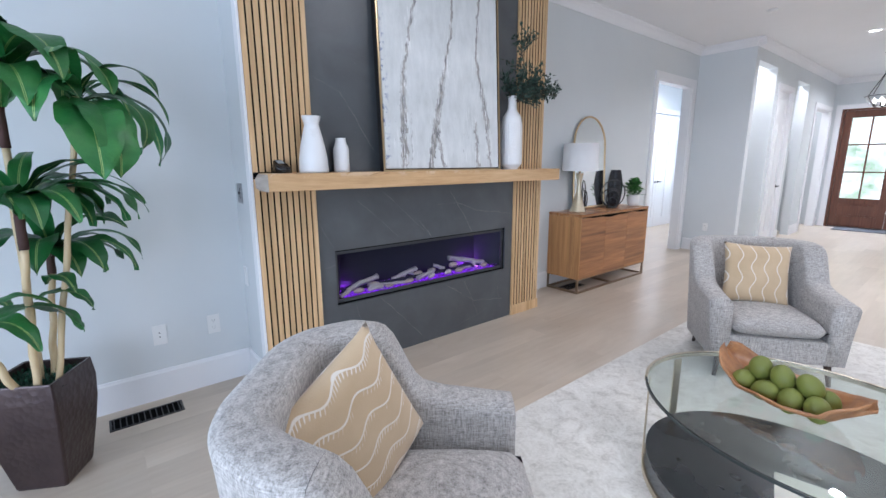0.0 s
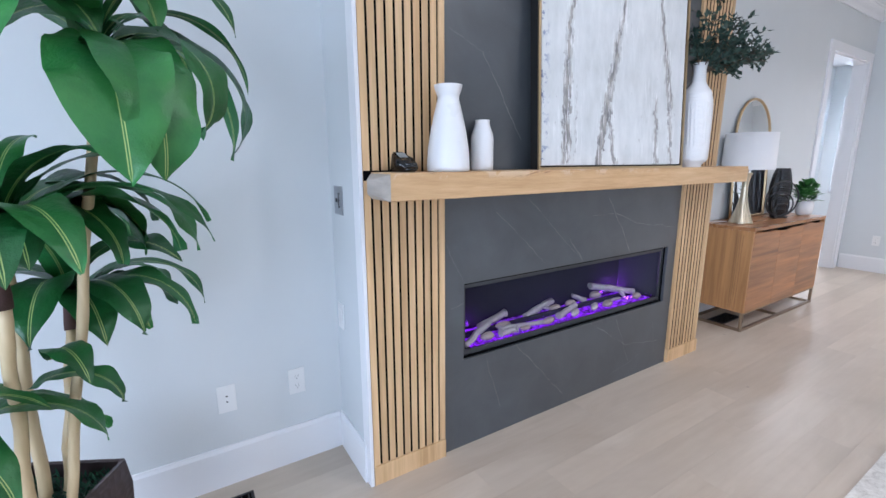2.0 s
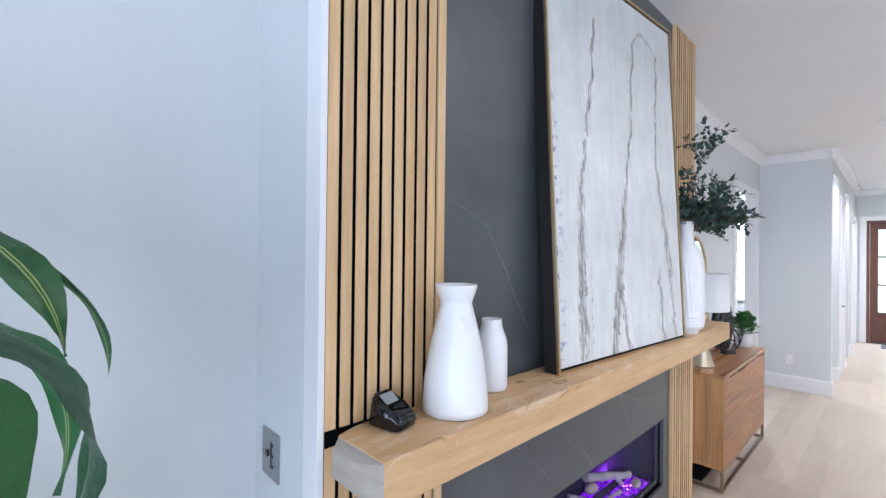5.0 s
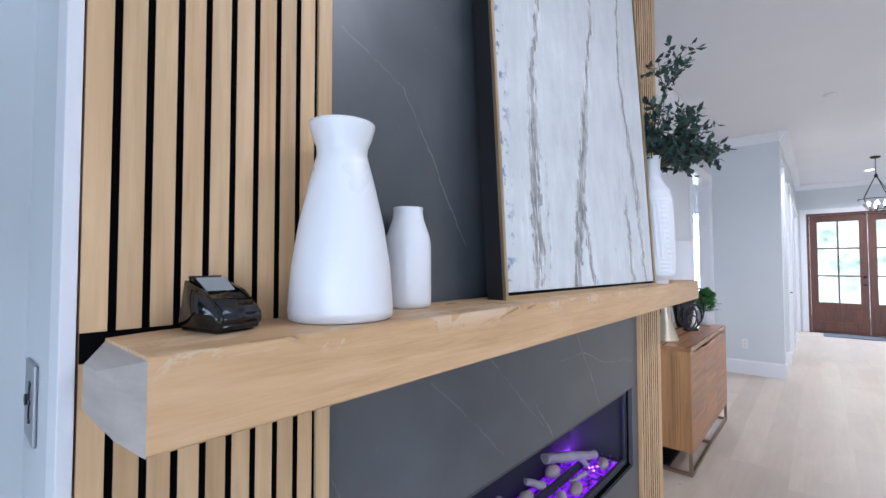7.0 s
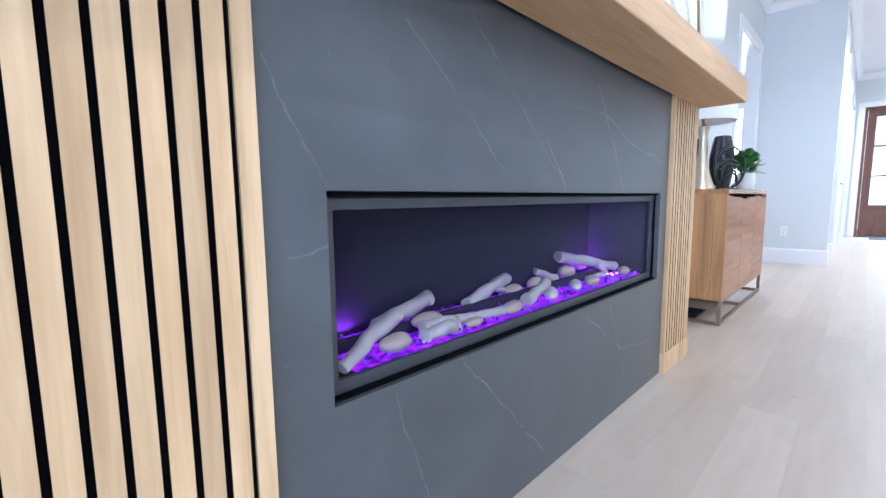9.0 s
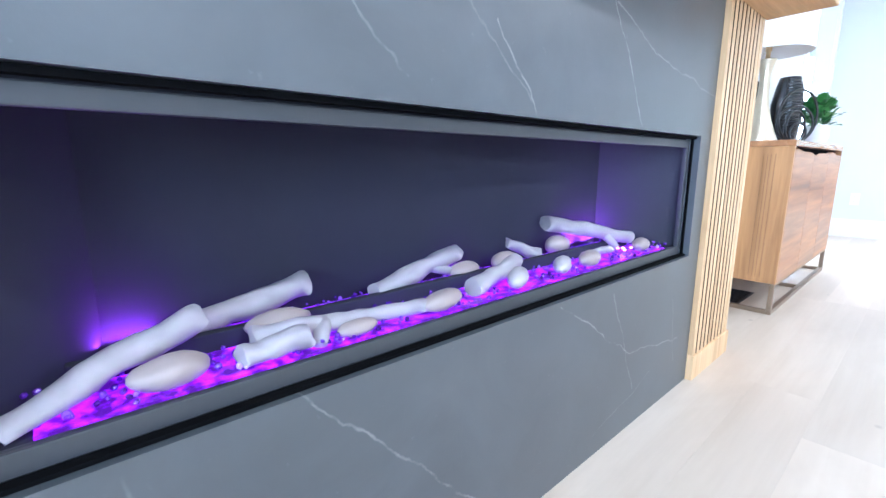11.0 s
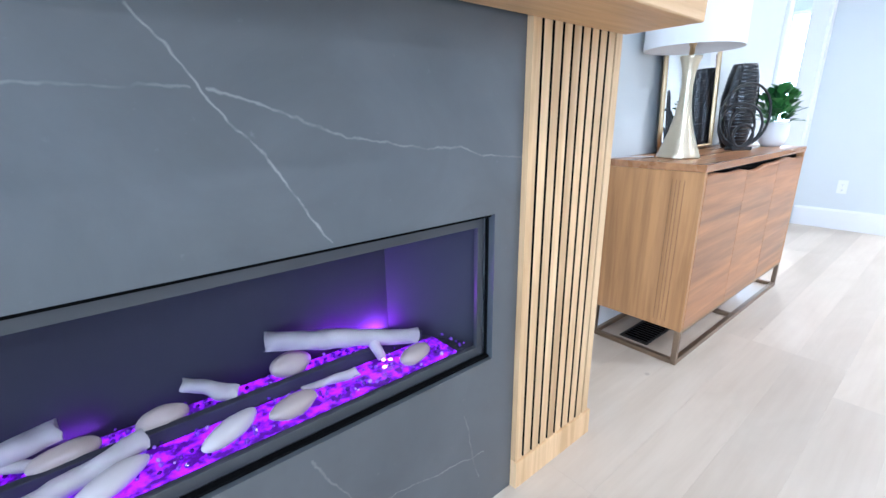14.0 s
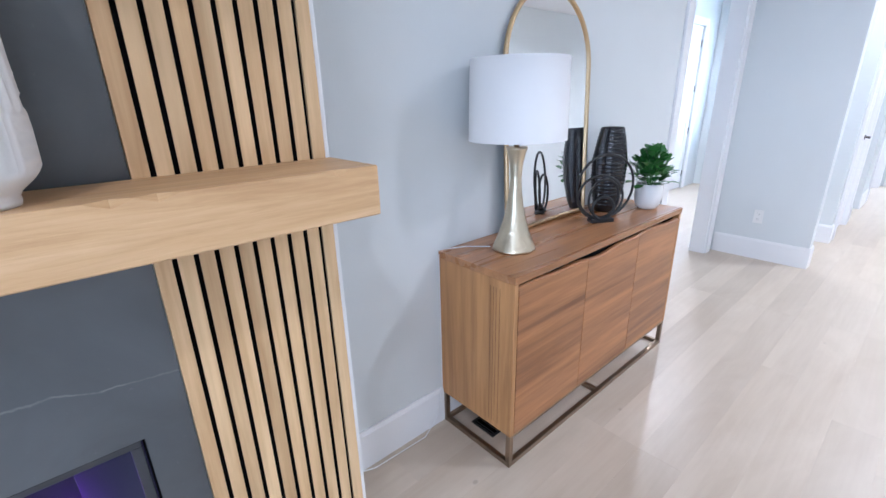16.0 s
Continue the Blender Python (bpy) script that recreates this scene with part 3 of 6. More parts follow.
fire_frame = part("front_frame", fr, FIRE_FRAME, fire, "dark grey metal front frame")
# outer lip in dead black, which paints the shadow gap round the frame
lip = bmesh.new()
add_box(lip, 0.001, W - 0.001, 0.012, 0.029, 0.001, 0.007)
add_box(lip, 0.001, W - 0.001, 0.012, 0.029, Hf - 0.009, Hf - 0.001)
add_box(lip, 0.001, 0.005, 0.020, 0.029, 0.007, Hf - 0.009)
add_box(lip, W - 0.005, W - 0.001, 0.020, 0.029, 0.007, Hf - 0.009)
part("shadow_gap", lip, BLACK_FELT, fire, "thin black outer frame with the shadow gap's shade in its colour")
pane = part("glass_front", box(0.030, W - 0.030, 0.036, 0.040, 0.034, Hf - 0.036), FIRE_GLASS, fire_frame, "clear glass front")
pane.visible_shadow = False
part("ember_rail", box(0.115, W - 0.115, 0.165, 0.185, 0.030, 0.062, 0.003), FIRE_BLACK, fire, "black rail across the ember bed")
part("front_trough", box(0.085, W - 0.085, 0.050, 0.160, 0.0305, 0.034), PURPLE, fire, "purple glowing front trough")
part("rear_trough", box(0.125, W - 0.125, 0.190, 0.262, 0.0305, 0.036), PURPLE, fire, "purple glowing rear trough")


def blob(rx, ry, rz, seed, amp=0.12, sub=2):
    bm = bmesh.new()
    bmesh.ops.create_icosphere(bm, subdivisions=sub, radius=1.0)
    for v in bm.verts:
        d = noise.noise(v.co * 1.3 + Vector((seed * 7.1, seed * 3.3, seed)))
        v.co = Vector((v.co.x * rx, v.co.y * ry, v.co.z * rz)) * (1 + amp * d)
    return bm


def crystal_bed(y0, y1, count, seed):
    inset = 0.05 if y0 < 0.1 else 0.14
    rnd = random.Random(seed)
    bm = bmesh.new()
    for _ in range(count):
        r = 0.0025 + 0.004 * rnd.random()
        m = Matrix.Translation((inset + (W - 2 * inset) * rnd.random(), y0 + (y1 - y0) * rnd.random(), 0.036 + 0.012 * rnd.random())) @ Euler((rnd.random() * 6, rnd.random() * 6, 0)).to_matrix().to_4x4() @ Matrix.Diagonal((r, r, r * 0.8, 1))
        bmesh.ops.create_icosphere(bm, subdivisions=1, radius=1.0, matrix=m)
    return bm


def bead_material():
    n = Net("ember_bead")
    g = n.t.nodes.new("ShaderNodeNewGeometry").outputs["Random Per Island"]
    # opaque beads: the purple glow through clear glass is put into the colour
    col = n.ramp(g, [(0.0, (0.06, 0.015, 0.18)), (0.5, (0.18, 0.05, 0.48)), (0.85, (0.32, 0.12, 0.72)), (0.985, (0.70, 0.52, 0.95))])
    return n.done(col, 0.16, 0.0, IOR=1.45)


BEAD = bead_material()
tagged(part("front_beads", crystal_bed(0.052, 0.158, 330, 11), BEAD, fire, "dark and clear glass beads with the purple glow in their colour"), kind="stuff")
tagged(part("rear_beads", crystal_bed(0.192, 0.260, 260, 12), BEAD, fire, "dark and clear glass beads with the purple glow in their colour"), kind="stuff")
for i, (ex, ey) in enumerate([(1.64, 3.09), (2.28, 3.12), (2.93, 3.115), (2.90, 3.095), (2.955, 3.10), (2.915, 3.125)]):
    part("ember_spark", moved(blob(0.007, 0.006, 0.004, i, 0.3, 1), Matrix.Translation((ex - FB[0], ey - SY, 0.046))), PINK, fire, "bright pink ember light")


def log_mesh(a, b, r0, r1, seed, stub=None):
    """A frosted driftwood log from a to b, with a side branch stub (place along it, tip)."""
    a, b = Vector(a), Vector(b)
    n = 14
    d = (b - a)
    side = d.normalized().cross(Vector((0, 0, 1))).normalized()
    pts = []
    for i in range(n + 1):
        k = i / n
        w = math.sin(k * math.pi)
        pts.append(a + d * k + side * (noise.noise(Vector((k * 2.6, seed, 0))) * 0.009 * w) + Vector((0, 0, noise.noise(Vector((k * 2.0, 0, seed))) * 0.008 * w)))
    bm = tube(pts, lambda k: (r0 + (r1 - r0) * k) * (1.0 + 0.22 * noise.noise(Vector((k * 5.5, seed * 2.7, 1.0)))), 14)
    # broken, hollowed ends
    caps = [f for f in bm.faces if len(f.verts) > 4]
    for v in {v for f in caps for v in f.verts}:
        v.co += d.normalized() * 0.012 * noise.noise(v.co * 45 + Vector((seed, 0, 0)))
    bmesh.ops.inset_individual(bm, faces=caps, thickness=min(r0, r1) * 0.28, depth=-0.006)
    for v in bm.verts:
        v.co += Vector((noise.noise(v.co * 30), noise.noise(v.co * 30 + Vector((5, 0, 0))), noise.noise(v.co * 30 + Vector((0, 9, 0))))) * 0.0045
    if stub:
        k, tip, r = stub
        s = a + d * k
        tip = Vector(tip)
        bm = joined(bm, tube([s, s * 0.6 + tip * 0.4, tip], lambda q: r * (1.15 - 0.35 * q), 10))
    return bm


LOGS = [
    # from, to, radii, stub
    ((1.475, 3.065, 0.545), (1.680, 3.140, 0.602), 0.0165, 0.0195, None),
    ((1.660, 3.200, 0.565), (1.885, 3.235, 0.594), 0.019, 0.023, None),
    ((1.745, 3.110, 0.562), (2.055, 3.075, 0.552), 0.018, 0.013, (0.35, (1.830, 3.060, 0.543), 0.015)),
    ((2.020, 3.195, 0.558), (2.285, 3.235, 0.600), 0.021, 0.021, (0.62, (2.265, 3.200, 0.556), 0.012)),
    ((2.200, 3.090, 0.555), (2.405, 3.140, 0.577), 0.023, 0.018, None),
    ((2.490, 3.240, 0.600), (2.580, 3.200, 0.560), 0.015, 0.019, None),
    ((2.665, 3.238, 0.642), (3.035, 3.145, 0.566), 0.025, 0.021, (0.66, (2.915, 3.130, 0.548), 0.015)),
    ((2.700, 3.120, 0.556), (2.830, 3.105, 0.557), 0.010, 0.012, None),
    ((1.715, 3.068, 0.553), (1.815, 3.072, 0.556), 0.018, 0.020, None),
]
for i, (a, b, r0, r1, stub) in enumerate(LOGS):
    o = Vector(a)
    st = (stub[0], Vector(stub[1]) - o, stub[2]) if stub else None
    bm = log_mesh((0, 0, 0), Vector(b) - o, r0, r1, i + 1.3, st)
    ob = part("frosted_log", bm, LOG, None, "", True, Matrix.Translation(o))
    tagged(ob, "frosted white driftwood-shaped log lying on glowing beads", "log", "logs in the fireplace")

PEBBLES = [
    (1.632, 3.082, 0.050, 0.028, 0.022, 8, 0.554), (1.800, 3.150, 0.055, 0.028, 0.020, 5, 0.562), (2.100, 3.075, 0.058, 0.025, 0.020, 12, 0.553),
    (2.345, 3.082, 0.066, 0.024, 0.022, 30, 0.555), (2.285, 3.205, 0.055, 0.028, 0.022, 10, 0.560), (2.440, 3.208, 0.048, 0.028, 0.024, 5, 0.562),
    (2.540, 3.090, 0.064, 0.024, 0.022, 30, 0.555), (2.665, 3.082, 0.055, 0.027, 0.023, 10, 0.555), (2.712, 3.222, 0.050, 0.034, 0.030, 5, 0.570),
    (2.985, 3.082, 0.054, 0.026, 0.022, 15, 0.556), (1.905, 3.072, 0.040, 0.020, 0.014, 5, 0.547),
]
for i, (px, py, rx, ry, rz, turn, pz) in enumerate(PEBBLES):
    ob = part("pebble", blob(rx, ry, rz, i + 2, 0.10, 3), PALE_PEBBLE if turn == 30 else PEBBLE, None, "", True, pose(px, py, pz, 0, 0, turn))
    tagged(ob, "long smooth white pebble lying on glowing beads" if turn == 30 else "smooth tan river pebble lying on glowing beads", "pebble", "pebbles in the fireplace")

# purple light from the ember bed
for lx, watts in ((1.60, 0.20), (2.30, 0.05), (2.85, 0.42), (2.97, 0.55)):
    lamp = new("ember_lamp", bpy.data.lights.new("ember_lamp", "AREA"))
    lamp.data.shape, lamp.data.size, lamp.data.size_y = "RECTANGLE", 0.07, 0.012
    lamp.data.energy, lamp.data.color = watts, (0.45, 0.06, 1.0)
    lamp.matrix_world = look((lx, 3.258, 0.546), (lx, 3.272, 0.70))


# things on the mantel
WHITE_CERAMIC = paint("white_ceramic", (0.80, 0.80, 0.80), 0.30, 40, 0.02, 0.01)
MATT_CERAMIC = paint("matt_ceramic", (0.76, 0.75, 0.74), 0.6, 90, 0.10, 0.03)
MT = 1.470


def hollow(profile, wall=0.006):
    """An outer turned profile, closed below and open above, given an inner wall."""
    inner = [(max(r - wall, 0.001), max(z, wall)) for r, z in reversed(profile) if z > 0.3 * profile[-1][1]]
    return [(0, 0)] + list(profile) + inner + [(0, inner[-1][1])]


v1 = thing("tall_vase", "tall glossy white ceramic vase with a flared neck", "vase", pose(1.247, 2.887, MT) @ Matrix.Diagonal((0.985, 0.985, 0.937, 1)))
part("body", lathe(hollow([(0.085, 0), (0.093, 0.004), (0.0945, 0.02), (0.089, 0.10), (0.077, 0.18), (0.060, 0.26), (0.050, 0.300), (0.0455, 0.318), (0.047, 0.332), (0.055, 0.352), (0.0595, 0.370), (0.0600, 0.377)]), 56), WHITE_CERAMIC, v1, smooth=True)
v2 = thing("small_vase", "small glossy white ceramic bottle vase", "vase", pose(1.470, 2.943, MT) @ Matrix.Diagonal((1.0, 1.0, 0.98, 1)))
part("body", lathe(hollow([(0.046, 0), (0.0515, 0.004), (0.053, 0.015), (0.053, 0.145), (0.050, 0.165), (0.036, 0.205), (0.0335, 0.222), (0.0345, 0.232)]), 48), WHITE_CERAMIC, v2, smooth=True)


def ribbed_vase():
    """A tall matt vase with slanting flutes between two banded rings."""
    prof = [(0.062, 0.0), (0.064, 0.005), (0.063, 0.016), (0.070, 0.022), (0.086, 0.036), (0.093, 0.046), (0.095, 0.10), (0.092, 0.30), (0.089, 0.40), (0.078, 0.455), (0.054, 0.490), (0.040, 0.515), (0.036, 0.575), (0.038, 0.612), (0.043, 0.628)]
    segs = 112
    zs = [i * 0.628 / 96 for i in range(97)]
    rad = np.interp(zs, [p[1] for p in prof], [p[0] for p in prof])
    bm = bmesh.new()
    rings = []
    for z, r in zip(zs, rad):
        ring = []
        for k in range(segs):
            a = 2 * math.pi * k / segs
            q = r
            turn = a / (2 * math.pi)
            if 0.13 < z < 0.385:
                if (turn * 6 + (z - 0.25) * 1.6) % 1.0 < 0.74:
                    q += 0.0060 * (abs(math.sin(a * 14 + (z - 0.25) * 10)) - 0.5)
                else:
                    q += 0.0030 * math.sin(z * 260)
            elif 0.050 < z < 0.13:
                q += 0.0034 * (math.sin(z * 330) if int(turn * 12) % 2 else 2 * abs(math.sin(a * 24)) - 1)
            elif 0.385 < z < 0.445:
                q += 0.0026 * math.sin(z * 330)
            ring.append(bm.verts.new((q * math.cos(a), q * math.sin(a), z)))
        rings.append(ring)
    for a, b in zip(rings, rings[1:]):
        for k in range(segs):
            bm.faces.new([a[k], a[(k + 1) % segs], b[(k + 1) % segs], b[k]])
    bm.faces.new(list(reversed(rings[0])))
    inner = [bm.verts.new((0.034 * math.cos(2 * math.pi * k / segs), 0.034 * math.sin(2 * math.pi * k / segs), 0.60)) for k in range(segs)]
    for k in range(segs):
        bm.faces.new([rings[-1][k], rings[-1][(k + 1) % segs], inner[(k + 1) % segs], inner[k]])
    bm.faces.new(inner)
    return bm


v3 = thing("fluted_vase", "tall matt white fluted vase holding leafy green branches", "vase", pose(3.072, 2.848, MT))
part("body", ribbed_vase(), MATT_CERAMIC, v3, smooth=True)


def leaf_green(name, dark, light, rough=0.5):
    n = Net(name)
    g = n.t.nodes.new("ShaderNodeNewGeometry").outputs["Random Per Island"]
    f = n.math("MULTIPLY_ADD", n.noise(14, 3), 0.5, n.math("MULTIPLY", g, 0.5))
    return n.done(n.ramp(f, [(0.25, dark), (0.75, light)]), rough, 0.0)


DUSTY_GREEN = leaf_green("dusty_green_leaf", (0.012, 0.034, 0.026), (0.065, 0.110, 0.085), 0.55)
TWIG = paint("twig_brown", (0.09, 0.06, 0.035), 0.7, 80, 0.2, 0.2)


def small_leaf(bm, p, d, up, L, w):
    d = d.normalized()
    s = d.cross(up)
    s = s.normalized() if s.length > 1e-4 else d.orthogonal().normalized()
    nrm = s.cross(d)
    a = bm.verts.new(p)
    b = bm.verts.new(p + d * L * 0.45 + s * w - nrm * w * 0.3)
    c = bm.verts.new(p + d * L)
    e = bm.verts.new(p + d * L * 0.45 - s * w - nrm * w * 0.3)
    m = bm.verts.new(p + d * L * 0.5)
    bm.faces.new([a, b, m])
    bm.faces.new([b, c, m])
    bm.faces.new([c, e, m])
    bm.faces.new([e, a, m])


def branch_bunch(tips, root, seed, leaves, L, w):
    rnd = random.Random(seed)
    fol = bmesh.new()
    stem_parts = []

    def grow(a, b, r, n, depth):
        a, b = Vector(a), Vector(b)
        mid = (a + b) / 2 + Vector((0, 0, (b - a).length * 0.12))
        pts = []
        for i in range(9):
            k = i / 8
            pts.append(a * (1 - k) ** 2 + mid * 2 * k * (1 - k) + b * k * k)
        stem_parts.append(tube(pts, lambda k: r * (1 - 0.7 * k), 5))
        for i in range(n):
            k = 0.25 + 0.75 * (i + rnd.random()) / n
            p = a * (1 - k) ** 2 + mid * 2 * k * (1 - k) + b * k * k
            dirn = (b - a).normalized()
            side = Vector((rnd.uniform(-1, 1), rnd.uniform(-1, 1), rnd.uniform(-0.7, 0.9))).normalized()
            small_leaf(fol, p, (dirn * 0.5 + side), Vector((rnd.uniform(-0.5, 0.5), rnd.uniform(-0.5, 0.5), 1)), L * rnd.uniform(0.6, 1.2), w * rnd.uniform(0.7, 1.2))
            if depth and rnd.random() < 0.34:
                grow(p, p + (dirn * 0.55 + side * 0.8).normalized() * (b - a).length * 0.32, r * 0.45, max(4, n // 3), depth - 1)

    for tip in tips:
        grow(root, tip, 0.004, leaves, 1)
    return joined(*stem_parts), fol


tips = [(0.06, -0.07, 1.10), (0.27, -0.24, 0.68), (0.30, -0.17, 0.76), (0.24, -0.26, 0.62), (0.14, -0.18, 0.83), (0.35, -0.21, 0.64), (0.12, -0.14, 0.72), (0.22, -0.07, 0.75), (0.32, -0.10, 0.70), (0.26, -0.03, 0.66), (-0.10, -0.02, 0.76), (0.12, -0.16, 0.74), (-0.06, -0.16, 0.76), (0.38, -0.06, 0.66), (0.04, -0.20, 0.66), (0.20, -0.24, 0.64), (-0.13, -0.03, 0.72), (0.22, -0.16, 0.66), (0.10, -0.06, 0.88)]
st, fo = branch_bunch(tips, (0, 0, 0.56), 8, 25, 0.044, 0.0130)
part("stem", st, TWIG, v3, "thin brown stems")
tagged(part("foliage", fo, DUSTY_GREEN, v3, "small dusty green leaves"), kind="stuff")

# small black device
dev = thing("black_gadget", "small black angled plastic device with a grey screen", "gadget", pose(1.046, 2.925, MT, 0, 0, 12))
prof = [(-0.052, 0), (0.046, 0), (0.034, 0.078), (0.024, 0.083), (-0.018, 0.052), (-0.050, 0.044), (-0.063, 0.030), (-0.064, 0.012)]
g = extrude_poly(prof, 0, -0.036, 0.036)
for v in g.verts:
    v.co.x *= 1.0 - 2.2 * max(0.0, v.co.z - 0.04)
bmesh.ops.bevel(g, geom=g.edges[:], offset=0.007, segments=4, affect="EDGES")
gadget_body = part("body", g, paint("gloss_black", (0.006, 0.006, 0.007), 0.08, 60, 0.02, 0.1), dev, smooth=True)
sc = box(-0.023, 0.023, -0.016, 0.016, 0, 0.002, 0.0008)
part("screen", sc, paint("grey_screen", (0.30, 0.33, 0.34), 0.2, 60, 0.02, 0.1), gadget_body, "pale grey screen", at=pose(0, 0.0025, 0.0680, 36.4, 0, 0))


# painting
def painting_material():
    n = Net("abstract_paint")
    x, y, z = n.xyz()
    k = 1.118 / 1.265
    px = n.math("MULTIPLY_ADD", n.math("SUBTRACT", n.noise(7, 4, 0.65, n.mapped((1, 1, 1.6))), 0.5), 0.075, x)
    wash = n.math("MULTIPLY_ADD", n.noise(7, 5, 0.65, n.mapped((2.4, 1, 0.6))), 0.5, n.math("MULTIPLY", n.noise(3.2, 5, 0.6), 0.5))
    ground = n.ramp(wash, [(0.34, (0.53, 0.545, 0.53)), (0.50, (0.63, 0.645, 0.635)), (0.66, (0.72, 0.73, 0.72))])
    runs = [(0.39, 1.45, 0.34, 1.15, 0.9), (0.34, 1.15, 0.22, 0.70, 1.0), (0.22, 0.70, 0.20, 0.05, 1.0),
            (0.77, 1.45, 0.72, 1.05, 0.9), (0.72, 1.05, 0.54, 0.40, 1.0), (0.54, 0.40, 0.46, 0.02, 1.0), (0.55, 0.32, 0.60, 0.02, 0.8),
            (1.05, 1.45, 0.99, 0.90, 0.9), (0.99, 0.90, 1.11, 0.35, 1.0), (1.11, 0.35, 1.14, 0.02, 0.8), (0.97, 0.38, 0.99, 0.02, 0.8),
            (0.88, 0.45, 0.86, 0.10, 0.5), (0.28, 0.42, 0.27, 0.05, 0.6), (0.11, 0.20, 0.20, 0.32, 0.5), (0.68, 0.80, 0.76, 0.68, 0.5), (0.77, 1.45, 0.86, 1.53, 0.7), (0.86, 1.53, 0.97, 1.50, 0.7), (0.97, 1.50, 1.05, 1.44, 0.7)]
    runs = [(a * k, b, c * k, d, w) for a, b, c, d, w in runs]
    core = strokes(n, px, z, runs, 0.003, 0.019)
    halo = strokes(n, px, z, [r for r in runs if min(r[1], r[3]) < 0.75], 0.010, 0.065)
    streak = n.noise(9, 5, 0.75, n.mapped((4.5, 1, 1.0)))
    fine = n.noise(42, 4, 0.7, n.mapped((2.6, 1, 0.7)))
    low = n.step(z, 0.95, 0.25)
    m1 = n.step(n.math("MULTIPLY_ADD", core, n.math("MULTIPLY_ADD", streak, 0.9, 0.32), n.math("MULTIPLY_ADD", fine, 0.5, -0.25)), 0.40, 0.58)
    m2 = n.math("MULTIPLY", low, n.step(n.math("MULTIPLY", halo, n.math("MULTIPLY_ADD", streak, 0.75, n.math("MULTIPLY", fine, 0.55))), 0.50, 0.58))
    stray = n.math("MULTIPLY", low, n.step(n.noise(17, 5, 0.72, n.mapped((2.2, 1, 0.9))), 0.655, 0.69))
    mask = n.math("MAXIMUM", n.math("MAXIMUM", m1, m2), n.math("MULTIPLY", stray, 0.75))
    ridge = n.step(n.noise(10, 4, 0.7, n.mapped((6.5, 1, 0.6), (0.0, 0.0, 0.0))), 0.54, 0.60)
    white = n.math("MULTIPLY", n.math("MAXIMUM", halo, core), ridge)
    tint = n.ramp(n.noise(18, 4, 0.6, n.mapped((3, 1, 0.7))), [(0.35, (0.13, 0.125, 0.13)), (0.48, (0.26, 0.245, 0.23)), (0.60, (0.42, 0.395, 0.35)), (0.72, (0.24, 0.24, 0.26))])
    col = n.mix(n.math("MULTIPLY", mask, 0.93), ground, tint)
    col = n.mix(n.math("MULTIPLY", white, 0.75), col, (0.86, 0.86, 0.86))
    blue = n.math("MULTIPLY", n.step(x, 0.085, 0.025), n.step(n.noise(24, 4, 0.7), 0.53, 0.60))
    col = n.mix(n.math("MULTIPLY", blue, n.step(z, 1.3, 0.8)), col, (0.20, 0.24, 0.36))
    n.bump(n.math("ADD", n.math("MULTIPLY_ADD", white, 0.5, n.noise(35, 5, 0.7)), n.math("MULTIPLY", mask, 0.6)), 0.35, 0.006)
    return n.done(col, 0.30)


AW, AH = 1.118, 1.66
art = thing("framed_painting", "large abstract grey and white painting in a thin gold float frame", "painting", pose(1.762, 2.866, MT, -3.2, 0, -4.1))
part("canvas", box(0.020, AW - 0.020, 0.006, 0.040, 0.020, AH - 0.020, 0.002), painting_material(), art)
GOLD_FACE = metal("gold_frame", (0.62, 0.47, 0.28), 0.35)
fr = bmesh.new()
for (a, b, c, d) in ((0, AW, 0, 0.012), (0, AW, AH - 0.012, AH), (0, 0.012, 0.012, AH - 0.012), (AW - 0.012, AW, 0.012, AH - 0.012)):
    add_box(fr, a, b, 0.0, 0.010, c, d)
part("frame_face", fr, GOLD_FACE, art, "thin gold frame edge")
fr = bmesh.new()
for (a, b, c, d) in ((0.0, AW, 0.0, 0.010), (0.0, AW, AH - 0.010, AH), (0.0, 0.010, 0.010, AH - 0.010), (AW - 0.010, AW, 0.010, AH - 0.010)):
    add_box(fr, a, b, 0.0102, 0.064, c, d)
add_box(fr, 0.010, AW - 0.010, 0.058, 0.064, 0.010, AH - 0.010)
part("frame_side", fr, paint("frame_black", (0.010, 0.009, 0.009), 0.5, 80, 0.05, 0.1), art, "black frame side")

# ---- sideboard and what stands on it ----
HONEY = wood("honey_oak", (0.27, 0.122, 0.043), (0.51, 0.262, 0.102), 2, 30, 0.42, 0.08)
WALNUT = wood("walnut_door", (0.170, 0.066, 0.024), (0.44, 0.197, 0.076), 0, 24, 0.34, 0.10)
WALNUT_TOP = wood("walnut_top", (0.23, 0.098, 0.039), (0.46, 0.222, 0.094), 0, 24, 0.28, 0.05)
BRONZE = metal("bronze_base", (0.33, 0.25, 0.18), 0.38)
CHAMPAGNE = metal("champagne_metal", (0.64, 0.56, 0.42), 0.32)
GOLD = metal("antique_gold", (0.58, 0.43, 0.26), 0.33)
GLOSS_BLACK = paint("gloss_black_glaze", (0.012, 0.012, 0.014), 0.14, 40, 0.04, 0.2)
WIRE_BLACK = paint("black_iron", (0.012, 0.012, 0.013), 0.5, 120, 0.1, 0.1)
MIRROR = Net("mirror_glass").done((0.92, 0.93, 0.94), 0.02, 1.0)

